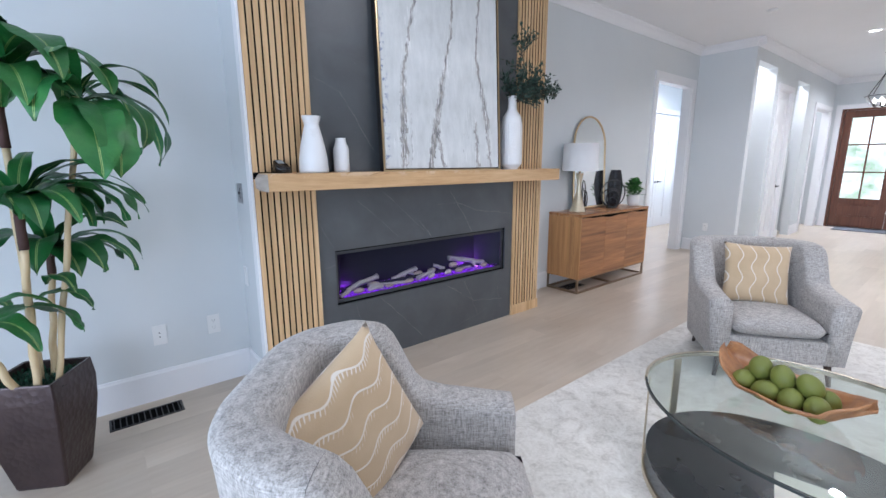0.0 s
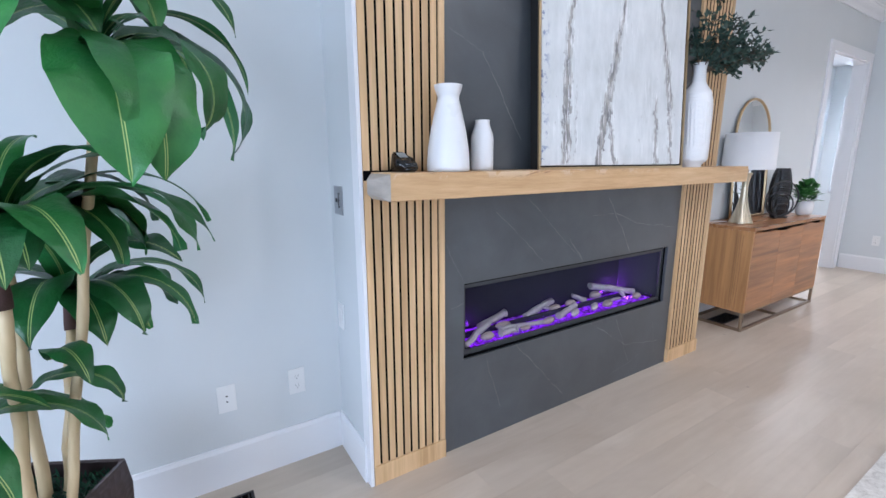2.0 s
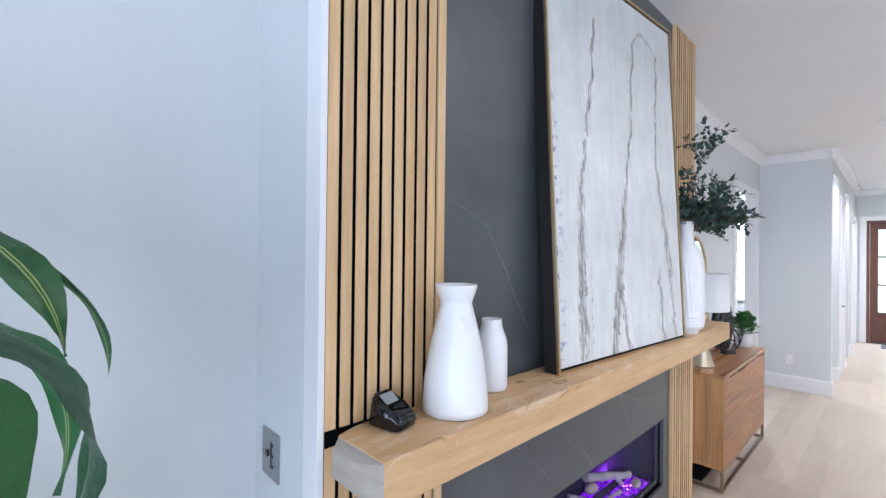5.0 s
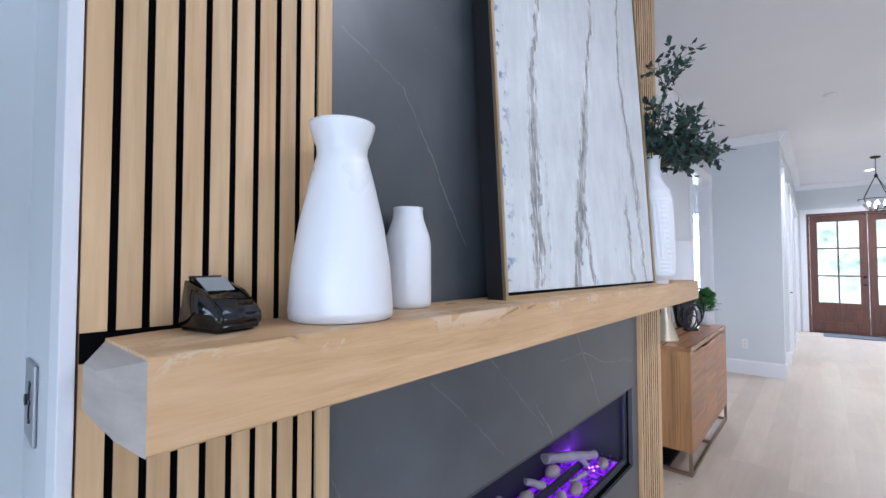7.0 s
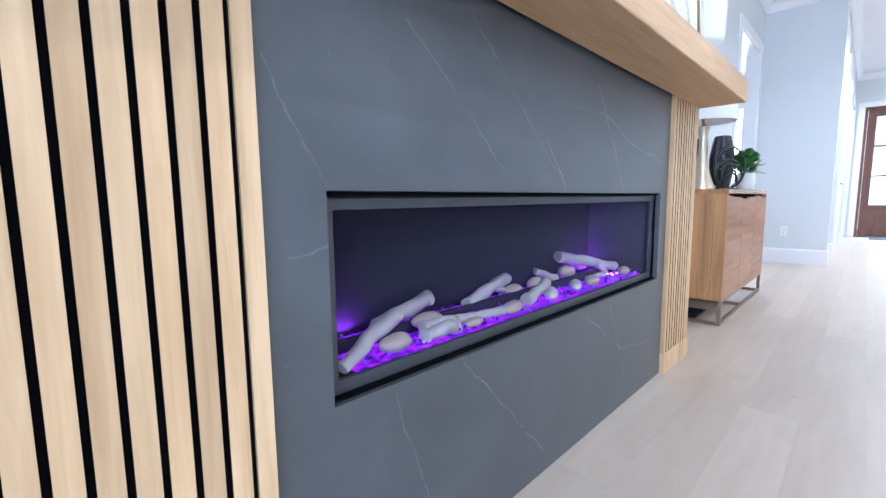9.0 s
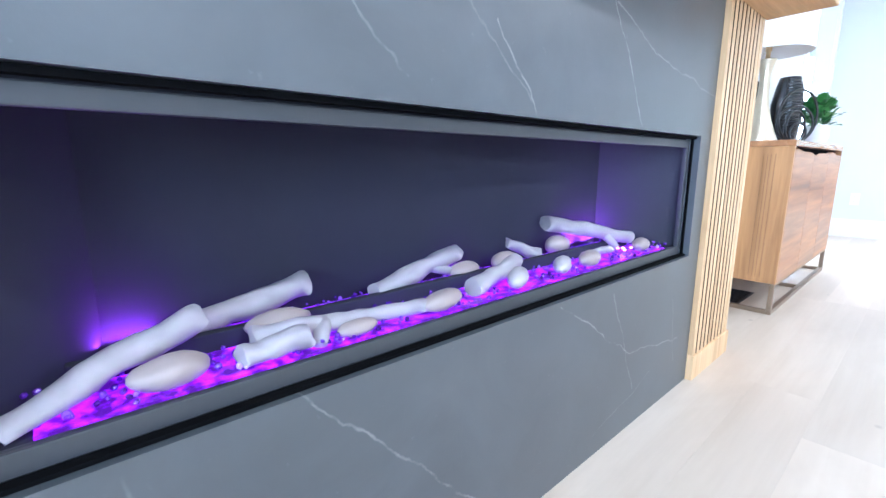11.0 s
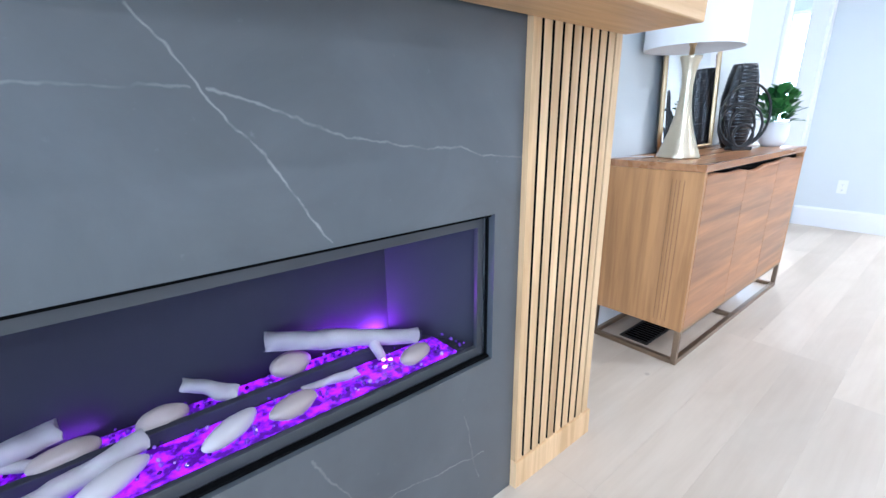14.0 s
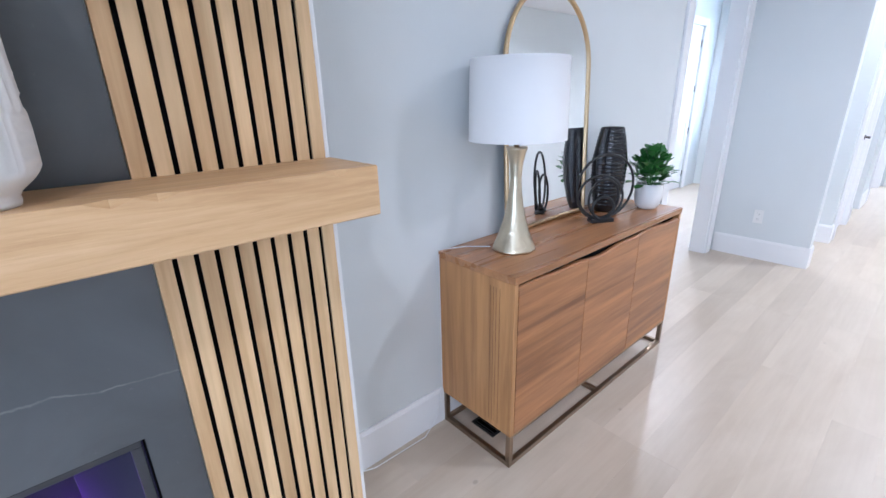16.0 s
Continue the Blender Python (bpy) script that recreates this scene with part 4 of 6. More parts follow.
SBX, SBY, SBL, SBD, SBH, LEG = 4.398, 2.963, 1.567, 0.452, 0.941, 0.175
sb = thing("sideboard", "walnut sideboard with three wavy-topped doors on a bronze sled base", "sideboard", pose(SBX, SBY, 0))
part("top_board", box(-0.002, SBL + 0.002, -0.004, SBD, SBH - 0.032, SBH, 0.003), WALNUT_TOP, sb)
part("side_board", box(0, 0.024, 0, SBD, LEG, SBH - 0.0325, 0.002), HONEY, sb, "honey oak end panel")
part("side_board", box(SBL - 0.024, SBL, 0, SBD, LEG, SBH - 0.0325, 0.002), HONEY, sb, "honey oak end panel")
part("bottom_board", box(0.0245, SBL - 0.0245, 0.002, SBD, LEG, LEG + 0.022), HONEY, sb)
part("back_board", box(0.0245, SBL - 0.0245, SBD - 0.012, SBD - 0.002, LEG + 0.0225, SBH - 0.033), BLACK_FELT, sb)
# black sheet stands for the shaded hollow above and behind the doors
part("inner_board", box(0.0245, SBL - 0.0245, 0.035, 0.047, LEG + 0.0225, SBH - 0.033), BLACK_FELT, sb, "black board drawn as the shade behind the doors")
grooves = bmesh.new()
for gy in (0.075, 0.095, 0.110, 0.128):
    add_box(grooves, -0.0008, 0.0, gy, gy + 0.0018, LEG + 0.03, SBH - 0.07)
part("end_grain_line", grooves, wood("dark_grain", (0.13, 0.06, 0.025), (0.24, 0.12, 0.05), 2, 60, 0.5, 0.1), sb, "dark grain lines in the end panel")


def door_front(x0, x1):
    """A flush door whose top edge waves like a live edge."""
    bm = bmesh.new()
    n = 28
    z0 = LEG + 0.006
    fr, bk = [], []
    for i in range(n + 1):
        x = x0 + (x1 - x0) * i / n
        top = SBH - 0.058 + 0.010 * math.sin(x * 6.3 + 0.6) + 0.005 * math.sin(x * 17.0)
        fr.append((bm.verts.new((x, 0.0, z0)), bm.verts.new((x, 0.0, top - 0.006)), bm.verts.new((x, 0.008, top))))
        bk.append((bm.verts.new((x, 0.022, z0)), bm.verts.new((x, 0.022, top))))
    for i in range(n):
        a, b, c, d = fr[i], fr[i + 1], bk[i], bk[i + 1]
        bm.faces.new([a[0], b[0], b[1], a[1]])
        bm.faces.new([a[1], b[1], b[2], a[2]])
        bm.faces.new([a[2], b[2], d[1], c[1]])
        bm.faces.new([c[1], d[1], d[0], c[0]])
        bm.faces.new([c[0], d[0], b[0], a[0]])
    for e, f in ((fr[0], bk[0]), (fr[-1], bk[-1])):
        bm.faces.new([e[0], e[1], e[2], f[1], f[0]])
    return bm


dw = (SBL - 0.052) / 3
for i in range(3):
    part("door", door_front(0.026 + i * dw + 0.0015, 0.026 + (i + 1) * dw - 0.0015), WALNUT, sb, "brown walnut door with a wavy top edge")
t_ = 0.024
part("base_rail", box(0.002, SBL - 0.002, 0.002, t_ + 0.002, 0, t_, 0.002), BRONZE, sb)
part("base_rail", box(0.002, SBL - 0.002, SBD - t_ - 0.004, SBD - 0.004, 0, t_, 0.002), BRONZE, sb)
part("base_rail", box(0.002, t_ + 0.002, t_ + 0.0025, SBD - t_ - 0.0045, 0, t_, 0.002), BRONZE, sb)
part("base_rail", box(SBL - t_ - 0.002, SBL - 0.002, t_ + 0.0025, SBD - t_ - 0.0045, 0, t_, 0.002), BRONZE, sb)
part("base_rail", box(SBL * 0.5 - t_ / 2, SBL * 0.5 + t_ / 2, t_ + 0.0025, SBD - t_ - 0.0045, 0, t_, 0.002), BRONZE, sb)
for lx in (0.002, SBL - 0.002 - t_):
    for ly in (0.002, SBD - t_ - 0.004):
        part("leg", box(lx, lx + t_, ly, ly + t_, t_ + 0.0005, LEG - 0.0145, 0.002), BRONZE, sb)
part("apron_rail", box(0.002, SBL - 0.002, 0.002, t_, LEG - 0.014, LEG - 0.0005), BRONZE, sb)
part("apron_rail", box(0.002, SBL - 0.002, SBD - t_ - 0.004, SBD - 0.006, LEG - 0.014, LEG - 0.0005), BRONZE, sb)

# arched mirror
mir = thing("arched_mirror", "tall arched mirror in a slim gold frame leaning on the wall", "mirror", pose(5.145, 3.350, SBH + 0.001, -2.6, 0, 0))
MW, MZ = 0.345, 0.805
outline = [(-MW, 0.012)] + [(-MW, MZ * k / 6) for k in range(1, 7)] + [(-MW * math.cos(a), MZ + MW * math.sin(a)) for a in [math.pi * i / 28 for i in range(1, 28)]] + [(MW, MZ * k / 6) for k in range(6, 0, -1)] + [(MW, 0.012)]
mirror_frame = part("mirror_frame", tube([(x, 0, z) for x, z in outline], 0.0125, 10, True), GOLD, mir, smooth=True)
part("mirror_glass", extrude_poly([(x * 0.985, z * 0.995 + 0.004) for x, z in outline], 1, 0.0, 0.006), MIRROR, mirror_frame, "silvered mirror glass")
part("backing", extrude_poly([(x * 0.97, z * 0.99 + 0.006) for x, z in outline], 1, 0.0065, 0.016), BLACK_FELT, mir)


# table lamp
LINEN = Net("white_linen")
LINEN.bump(LINEN.noise(220, 2, 0.5, LINEN.mapped((1, 1, 0.3))), 0.06, 0.002)
LINEN = LINEN.done((0.84, 0.83, 0.83), 0.8, 0.0, Transmission_Weight=0.0)
lamp_ = thing("table_lamp", "hourglass champagne metal table lamp with a white drum shade", "lamp", pose(4.665, 3.195, SBH))


def hammered(bm):
    for v in bm.verts:
        a = math.atan2(v.co.y, v.co.x)
        r = 1 + 0.030 * noise.noise(Vector((math.cos(a) * 4, math.sin(a) * 4, v.co.z * 60)))
        v.co.x *= r
        v.co.y *= r
    return bm


prof = [(0.0, 0.0), (0.094, 0.0), (0.097, 0.004), (0.096, 0.010)] + [(float(np.interp(z, [0.01, 0.06, 0.13, 0.20, 0.27, 0.33, 0.39, 0.43, 0.455], [0.096, 0.076, 0.053, 0.037, 0.027, 0.024, 0.029, 0.039, 0.047])), z) for z in np.linspace(0.015, 0.455, 60)] + [(0.045, 0.458), (0.012, 0.457)]
part("base", hammered(lathe(prof, 48)), CHAMPAGNE, lamp_, smooth=True)
part("neck", lathe([(0.0, 0.457), (0.011, 0.457), (0.011, 0.50), (0.016, 0.503), (0.016, 0.535), (0.0, 0.536)], 20), GOLD, lamp_, "brass neck", smooth=True)
lamp_shade = part("shade", lathe([(0.206, 0.487), (0.200, 0.805), (0.1975, 0.805), (0.2035, 0.487), (0.206, 0.487)], 64), LINEN, lamp_, "white linen drum shade", smooth=True)
spider = joined(*[tube([(0.014 * math.cos(a), 0.014 * math.sin(a), 0.52), (0.20 * math.cos(a), 0.20 * math.sin(a), 0.515)], 0.002, 6) for a in (0.4, 0.4 + 2.094, 0.4 + 4.189)])
part("shade_support", spider, CHAMPAGNE, lamp_shade)
part("bulb", lathe([(0.0, 0.536), (0.016, 0.537), (0.020, 0.56), (0.030, 0.60), (0.028, 0.63), (0.014, 0.648), (0.0, 0.65)], 20), MATT_CERAMIC, lamp_, "unlit white bulb", smooth=True)
cord = tube([(4.60, 3.28, SBH + 0.005), (4.52, 3.36, SBH + 0.005), (4.42, 3.4095, SBH + 0.004), (4.3935, 3.4095, SBH - 0.02), (4.3935, 3.4095, 0.45), (4.38, 3.395, 0.20), (4.33, 3.385, 0.06), (4.24, 3.370, 0.006), (4.10, 3.372, 0.006), (3.95, 3.376, 0.006), (3.86, 3.385, 0.03), (3.81, 3.394, 0.12), (3.79, 3.398, 0.22)], 0.0026, 6)
tagged(part("power_cord", cord, TRIM, None, "", True), "thin white power cord trailing down to the floor", "cord")

# black ridged vase
bv = thing("ridged_vase", "tall glossy black vase with horizontal ridges", "vase", pose(5.592, 3.262, SBH))
rp = []
for z in np.linspace(0, 0.485, 120):
    r = float(np.interp(z, [0, 0.05, 0.18, 0.30, 0.42, 0.485], [0.058, 0.074, 0.094, 0.097, 0.078, 0.062]))
    rp.append((r + 0.0035 * max(0.0, math.sin(z * 310)) ** 2, z))
part("body", lathe([(0, 0)] + rp + [(0.055, 0.484), (0.066, 0.40), (0.08, 0.25), (0, 0.25)], 48), GLOSS_BLACK, bv, smooth=True)

# ring sculpture
rs = thing("ring_sculpture", "black iron sculpture of interlocking rings on a small base", "sculpture", pose(5.345, 3.150, SBH, 0, 0, -31))
part("base", box(-0.065, 0.065, -0.030, 0.030, 0, 0.022, 0.006), WIRE_BLACK, rs)
for rx, rz, dx, tilt, yy in ((0.172, 0.172, 0.012, 5, 0.0), (0.118, 0.118, -0.018, -12, -0.016), (0.098, 0.104, 0.022, 10, 0.016), (0.058, 0.062, -0.004, -6, -0.028)):
    pts = [(dx + rx * math.sin(a), yy, 0.020 + rz - rz * math.cos(a)) for a in [2 * math.pi * i / 40 for i in range(40)]]
    part("ring", moved(tube(pts, 0.0068, 8, True), Matrix.Rotation(radians(tilt), 4, "Z")), WIRE_BLACK, rs, smooth=True)

# small potted plant
FRESH = leaf_green("fresh_green_leaf", (0.015, 0.085, 0.018), (0.085, 0.26, 0.06), 0.4)
pp = thing("potted_plant", "small bushy green plant in a rounded white pot", "plant", pose(5.815, 3.112, SBH))
part("pot", lathe(hollow([(0.040, 0), (0.052, 0.003), (0.070, 0.03), (0.078, 0.07), (0.079, 0.11), (0.074, 0.148), (0.072, 0.152)]), 40), MATT_CERAMIC, pp, smooth=True)
part("soil", lathe([(0, 0.125), (0.069, 0.125), (0, 0.130)], 20), TWIG, pp, "dark soil")


def bushy(seed, n, spread, height):
    rnd = random.Random(seed)
    bm = bmesh.new()
    for _ in range(n):
        a, e = rnd.uniform(0, 6.28), rnd.uniform(0.15, 1.5)
        rr = rnd.uniform(0.4, 1.0)
        d = Vector((math.cos(a) * math.cos(e), math.sin(a) * math.cos(e), math.sin(e)))
        p = Vector((0, 0, 0.13)) + Vector((d.x * spread, d.y * spread, d.z * height)) * rr * 0.8
        out = (d + Vector((rnd.uniform(-0.6, 0.6), rnd.uniform(-0.6, 0.6), rnd.uniform(-0.3, 0.6)))).normalized()
        L = rnd.uniform(0.045, 0.070)
        w = L * 0.42
        s = out.cross(Vector((0, 0, 1))).normalized()
        up = s.cross(out)
        g = []
        for k, ww, hh in ((0, 0.12, 0), (0.3, 0.8, 0.06), (0.65, 1.0, 0.05), (0.9, 0.55, -0.04), (1.0, 0.08, -0.1)):
            c = p + out * L * k + up * L * hh
            g.append((bm.verts.new(c + s * w * ww), bm.verts.new(c - up * w * 0.18 * ww), bm.verts.new(c - s * w * ww)))
        for q, r in zip(g, g[1:]):
            bm.faces.new([q[0], q[1], r[1], r[0]])
            bm.faces.new([q[1], q[2], r[2], r[1]])
    return bm


tagged(part("foliage", bushy(4, 170, 0.158, 0.265), FRESH, pp, "small rounded fresh green leaves", True), kind="stuff")
part("stem", joined(*[tube([(0, 0, 0.12), (0.03 * math.cos(a), 0.03 * math.sin(a), 0.20), (0.07 * math.cos(a), 0.07 * math.sin(a), 0.27)], 0.003, 5) for a in (0, 1.2, 2.4, 3.6, 4.9)]), FRESH, pp)


# ---- floor vents, outlets, switches ----
def floor_vent(x0, y0, lx, ly):
    th = thing("floor_vent", "black metal floor register set in oak boards", "vent", pose(x0, y0, 0.0005), "floor vents")
    rim = bmesh.new()
    for a, b, c, d in ((0, lx, 0, 0.012), (0, lx, ly - 0.012, ly), (0, 0.012, 0.012, ly - 0.012), (lx - 0.012, lx, 0.012, ly - 0.012)):
        add_box(rim, a, b, c, d, 0, 0.005)
    part("rim", rim, BLACK_METAL, th)
    part("well", box(0.012, lx - 0.012, 0.012, ly - 0.012, 0.0, 0.0012), BLACK_FELT, th)
    n = 12
    slat = mesh_of("louvre", box(0, 0.006, 0.012, ly - 0.012, 0.0014, 0.0045), BLACK_METAL)
    for i in range(n):
        ob = new("louvre", slat)
        ob.parent = th
        ob.matrix_basis = pose(0.02 + (lx - 0.046) * i / (n - 1), 0, 0)


floor_vent(0.013, 3.112, 0.382, 0.145)
floor_vent(4.487, 3.142, 0.345, 0.150)
PLATE = paint("white_plastic", (0.80, 0.80, 0.79), 0.3, 30, 0.02, 0.01)


def wall_plate(name, label, at, kind):
    """A cover plate facing -y in its own axes."""
    th = thing(name, label, "outlet" if kind != "switch" else "switch", at)
    k = 1.4 if kind == "steel" else 1.0
    part("plate", box(-0.039 * k, 0.039 * k, -0.006, -0.0005, -0.066, 0.066, 0.002), PLATE if kind != "steel" else metal("steel_plate", (0.42, 0.43, 0.45), 0.4), th)
    if kind == "outlet":
        for z in (-0.024, 0.024):
            part("socket", moved(lathe([(0, 0), (0.0165, 0), (0.0165, 0.0015), (0, 0.0015)], 20), Matrix.Translation((0, -0.0062, z)) @ Matrix.Rotation(radians(90), 4, "X")), PLATE, th)
            sl = bmesh.new()
            add_box(sl, -0.008, -0.006, -0.0085, -0.0078, z - 0.002, z + 0.008)
            add_box(sl, 0.006, 0.008, -0.0085, -0.0078, z - 0.002, z + 0.008)
            add_box(sl, -0.002, 0.002, -0.0085, -0.0078, z - 0.011, z - 0.007)
            part("slot", sl, BLACK_METAL, th, "dark slots")
    elif kind == "blank":
        for z in (-0.014, 0.014):
            part("jack", box(-0.004, 0.004, -0.0075, -0.0062, z - 0.003, z + 0.003), BLACK_METAL, th, "small dark jack")
    elif kind == "switch":
        part("rocker", box(-0.017, 0.017, -0.0095, -0.0062, -0.033, 0.033, 0.001), PLATE, th)
    elif kind == "steel":
        part("knob", moved(lathe([(0, 0), (0.010, 0), (0.010, 0.004), (0, 0.005)], 16), Matrix.Translation((-0.016, -0.0062, 0)) @ Matrix.Rotation(radians(90), 4, "X")), BLACK_METAL, th, "black knob")
        bars = bmesh.new()
        add_box(bars, 0.006, 0.012, -0.008, -0.0062, -0.035, 0.035)
        for z in (-0.032, -0.002, 0.028):
            add_box(bars, 0.0122, 0.024, -0.008, -0.0062, z, z + 0.006)
        part("mark", bars, BLACK_METAL, th, "black marking bars")
    return th


wall_plate("media_plate", "white wall plate with two small jacks", pose(0.335, ALCOVE, 0.437), "blank")
wall_plate("wall_outlet", "white duplex outlet above the baseboard", pose(0.652, ALCOVE, 0.437), "outlet")
wall_plate("wall_outlet", "white duplex outlet above the baseboard", pose(8.25, 3.055, 0.428, 0, 0, -90), "outlet")
wall_plate("control_plate", "small steel control plate with black knob on the column", pose(CX0, 3.250, 1.337, 0, 0, -90), "steel")
wall_plate("wall_switch", "white rocker switch plate on the column", pose(CX0, 3.300, 0.757, 0, 0, -90), "switch")


# ---- armchairs, rug, table ----
def tweed():
    n = Net("grey_tweed")
    warp = n.noise(210, 3, 0.65, n.mapped((1.0, 1.0, 0.10)))
    weft = n.noise(210, 3, 0.65, n.mapped((0.14, 0.14, 1.3)))
    fleck = n.noise(95, 2, 0.6)
    f = n.math("MULTIPLY_ADD", warp, 0.42, n.math("MULTIPLY_ADD", weft, 0.38, n.math("MULTIPLY", fleck, 0.20)))
    col = n.ramp(f, [(0.36, (0.165, 0.155, 0.145)), (0.46, (0.345, 0.322, 0.298)), (0.54, (0.475, 0.447, 0.418)), (0.66, (0.66, 0.63, 0.60))])
    n.bump(f, 0.5, 0.004)
    return n.done(col, 0.9, 0.0, Sheen_Weight=0.25)


TWEED = tweed()
DARK_LEG = wood("dark_leg", (0.03, 0.018, 0.012), (0.07, 0.04, 0.028), 2, 40, 0.4, 0.1)


def shell_section(s):
    """Plan and height of the wrapped back at s from 0 (front of one arm) to 1 (front of the other)."""
    straight, rad, half = 0.50, 0.28, 0.405
    back = 2 * (half - rad)
    arc = math.pi / 2 * rad
    total = 2 * straight + 2 * arc + back
    d = s * total
    yf = 0.46 - rad - straight
    if d < straight:
        p, nrm = (-half, yf + d), (-1, 0)
    elif d < straight + arc:
        a = (d - straight) / rad
        p, nrm = (-half + rad - rad * math.cos(a), 0.46 - rad + rad * math.sin(a)), (-math.cos(a), math.sin(a))
    elif d < straight + arc + back:
        p, nrm = (-half + rad + d - straight - arc, 0.46), (0, 1)
    elif d < straight + 2 * arc + back:
        a = (d - straight - arc - back) / rad
        p, nrm = (half - rad + rad * math.sin(a), 0.46 - rad + rad * math.cos(a)), (math.sin(a), math.cos(a))
    else:
        p, nrm = (half, 0.46 - rad - (d - straight - 2 * arc - back)), (1, 0)
    fromfront = min(d, total - d)
    h = float(np.interp(fromfront, [0, 0.27, 0.35, 0.385, 0.42, 0.455, 0.50, 0.60, 1.2], [0.590, 0.625, 0.650, 0.690, 0.765, 0.845, 0.895, 0.915, 0.915]))
    return Vector((p[0], p[1], 0)), Vector((nrm[0], nrm[1], 0)), h


def shell(s0, s1, n, close0=True, close1=True):
    bm = bmesh.new()
    rings = []
    thick, r = 0.118, 0.052
    for i in range(n + 1):
        p, nr, h = shell_section(s0 + (s1 - s0) * i / n)
        flare = 0.05
        ring = []
        prof = [(0.0, 0.165), (0.012, 0.35), (0.028, h - r * 1.2), (0.030, h - r * 0.55), (0.018, h - r * 0.12), (-0.012, h), (-thick * 0.55, h), (-thick * 0.85, h - r * 0.15), (-thick, h - r * 0.6), (-thick - 0.002, h - r * 1.3), (-thick, 0.40), (-thick, 0.165)]
        for o, z in prof:
            lean = flare * max(0.0, (z - 0.3)) * (0.8 if abs(nr.x) < 0.7 else 0.55)
            q = p + nr * (o + lean)
            ring.append(bm.verts.new((q.x, q.y, z)))
        rings.append(ring)
    m = len(rings[0])
    for a, b in zip(rings, rings[1:]):
        for k in range(m):
            bm.faces.new([a[k], a[(k + 1) % m], b[(k + 1) % m], b[k]])
    for ring, c in ((rings[0], close0), (rings[-1], close1)):
        if c:
            bm.faces.new(ring)
    return bm


def cushion(lx, ly, h, crown_=0.03, n=14):
    """A soft box, rounded at all its edges and a little domed."""
    bm = bmesh.new()
    top, bot = [], []
    for i in range(n + 1):
        tr, br = [], []
        for j in range(n + 1):
            u, v = 2 * i / n - 1, 2 * j / n - 1
            e = (1 - u ** 8) * (1 - v ** 8)
            k = max(0.0, e) ** 0.35
            x, y = u * lx / 2 * (1 - 0.03 * v * v), v * ly / 2 * (1 - 0.03 * u * u)
            tr.append(bm.verts.new((x, y, h / 2 + (h / 2 - 0.008) * k + crown_ * (1 - u * u) * (1 - v * v))))
            br.append(tr[-1] if i in (0, n) or j in (0, n) else bm.verts.new((x, y, h / 2 - (h / 2 - 0.004) * k)))
        top.append(tr)
        bot.append(br)
    for g in (top, bot):
        for i in range(n):
            for j in range(n):
                bm.faces.new([g[i][j], g[i + 1][j], g[i + 1][j + 1], g[i][j + 1]])
    return bm


def armchair(at, label):
    ch = thing("armchair", label, "armchair", at, "grey armchairs")
    part("backrest", shell(0.245, 0.755, 40, False, False), TWEED, ch, "curved winged back", True)
    part("arm", shell(0.0, 0.2445, 18, True, False), TWEED, ch, "", True)
    part("arm", shell(0.7555, 1.0, 18, False, True), TWEED, ch, "", True)
    part("seat_base", box(-0.292, 0.292, -0.325, 0.345, 0.165, 0.330, 0.012), TWEED, ch)
    part("seat_cushion", moved(cushion(0.585, 0.63, 0.125), Matrix.Translation((0, -0.035, 0.331))), TWEED, ch, "", True)
    for lx, ly, sx, sy in ((-0.33, -0.27, -0.02, -0.02), (0.33, -0.27, 0.02, -0.02), (-0.28, 0.34, -0.02, 0.03), (0.28, 0.34, 0.02, 0.03)):
        part("leg", tube([(lx + sx, ly + sy, 0.0), (lx, ly, 0.166)], lambda k: 0.013 + 0.011 * k, 12), DARK_LEG, ch, "tapered dark wooden leg", True)
    return ch


def pillow_material(barbed):
    n = Net("beige_pillow" + ("_fern" if barbed else "_wave"))
    x, y, z = n.xyz()
    wav = n.math("MULTIPLY", n.math("SINE", n.math("MULTIPLY", z, 36.0)), 0.016)
    u = n.math("DIVIDE", n.math("ADD", x, wav), 0.085)
    f = n.math("SUBTRACT", n.math("FRACT", u), 0.5)
    line = n.step(n.math("ABSOLUTE", f), 0.055, 0.03)
    if barbed:
        side = n.math("MULTIPLY", n.step(f, 0.0, 0.02), n.step(f, 0.30, 0.20))
        comb = n.step(n.math("ABSOLUTE", n.math("SUBTRACT", n.math("FRACT", n.math("MULTIPLY", n.math("ADD", z, n.math("MULTIPLY", f, 0.05)), 70.0)), 0.5)), 0.20, 0.10)
        gate = n.step(n.noise(9, 2), 0.42, 0.55)
        line = n.math("MAXIMUM", line, n.math("MULTIPLY", n.math("MULTIPLY", side, comb), gate))
    base = n.ramp(n.noise(5, 3), [(0.3, (0.52, 0.375, 0.225)), (0.7, (0.62, 0.465, 0.295))])
    weave = n.noise(240, 2)
    col = n.mix(n.math("MULTIPLY", line, 0.85), base, (0.80, 0.75, 0.68))
    n.bump(n.math("MULTIPLY_ADD", line, 0.6, n.math("MULTIPLY", weave, 0.4)), 0.35, 0.004)
    return n.done(col, 0.9, 0.0, Sheen_Weight=0.3)


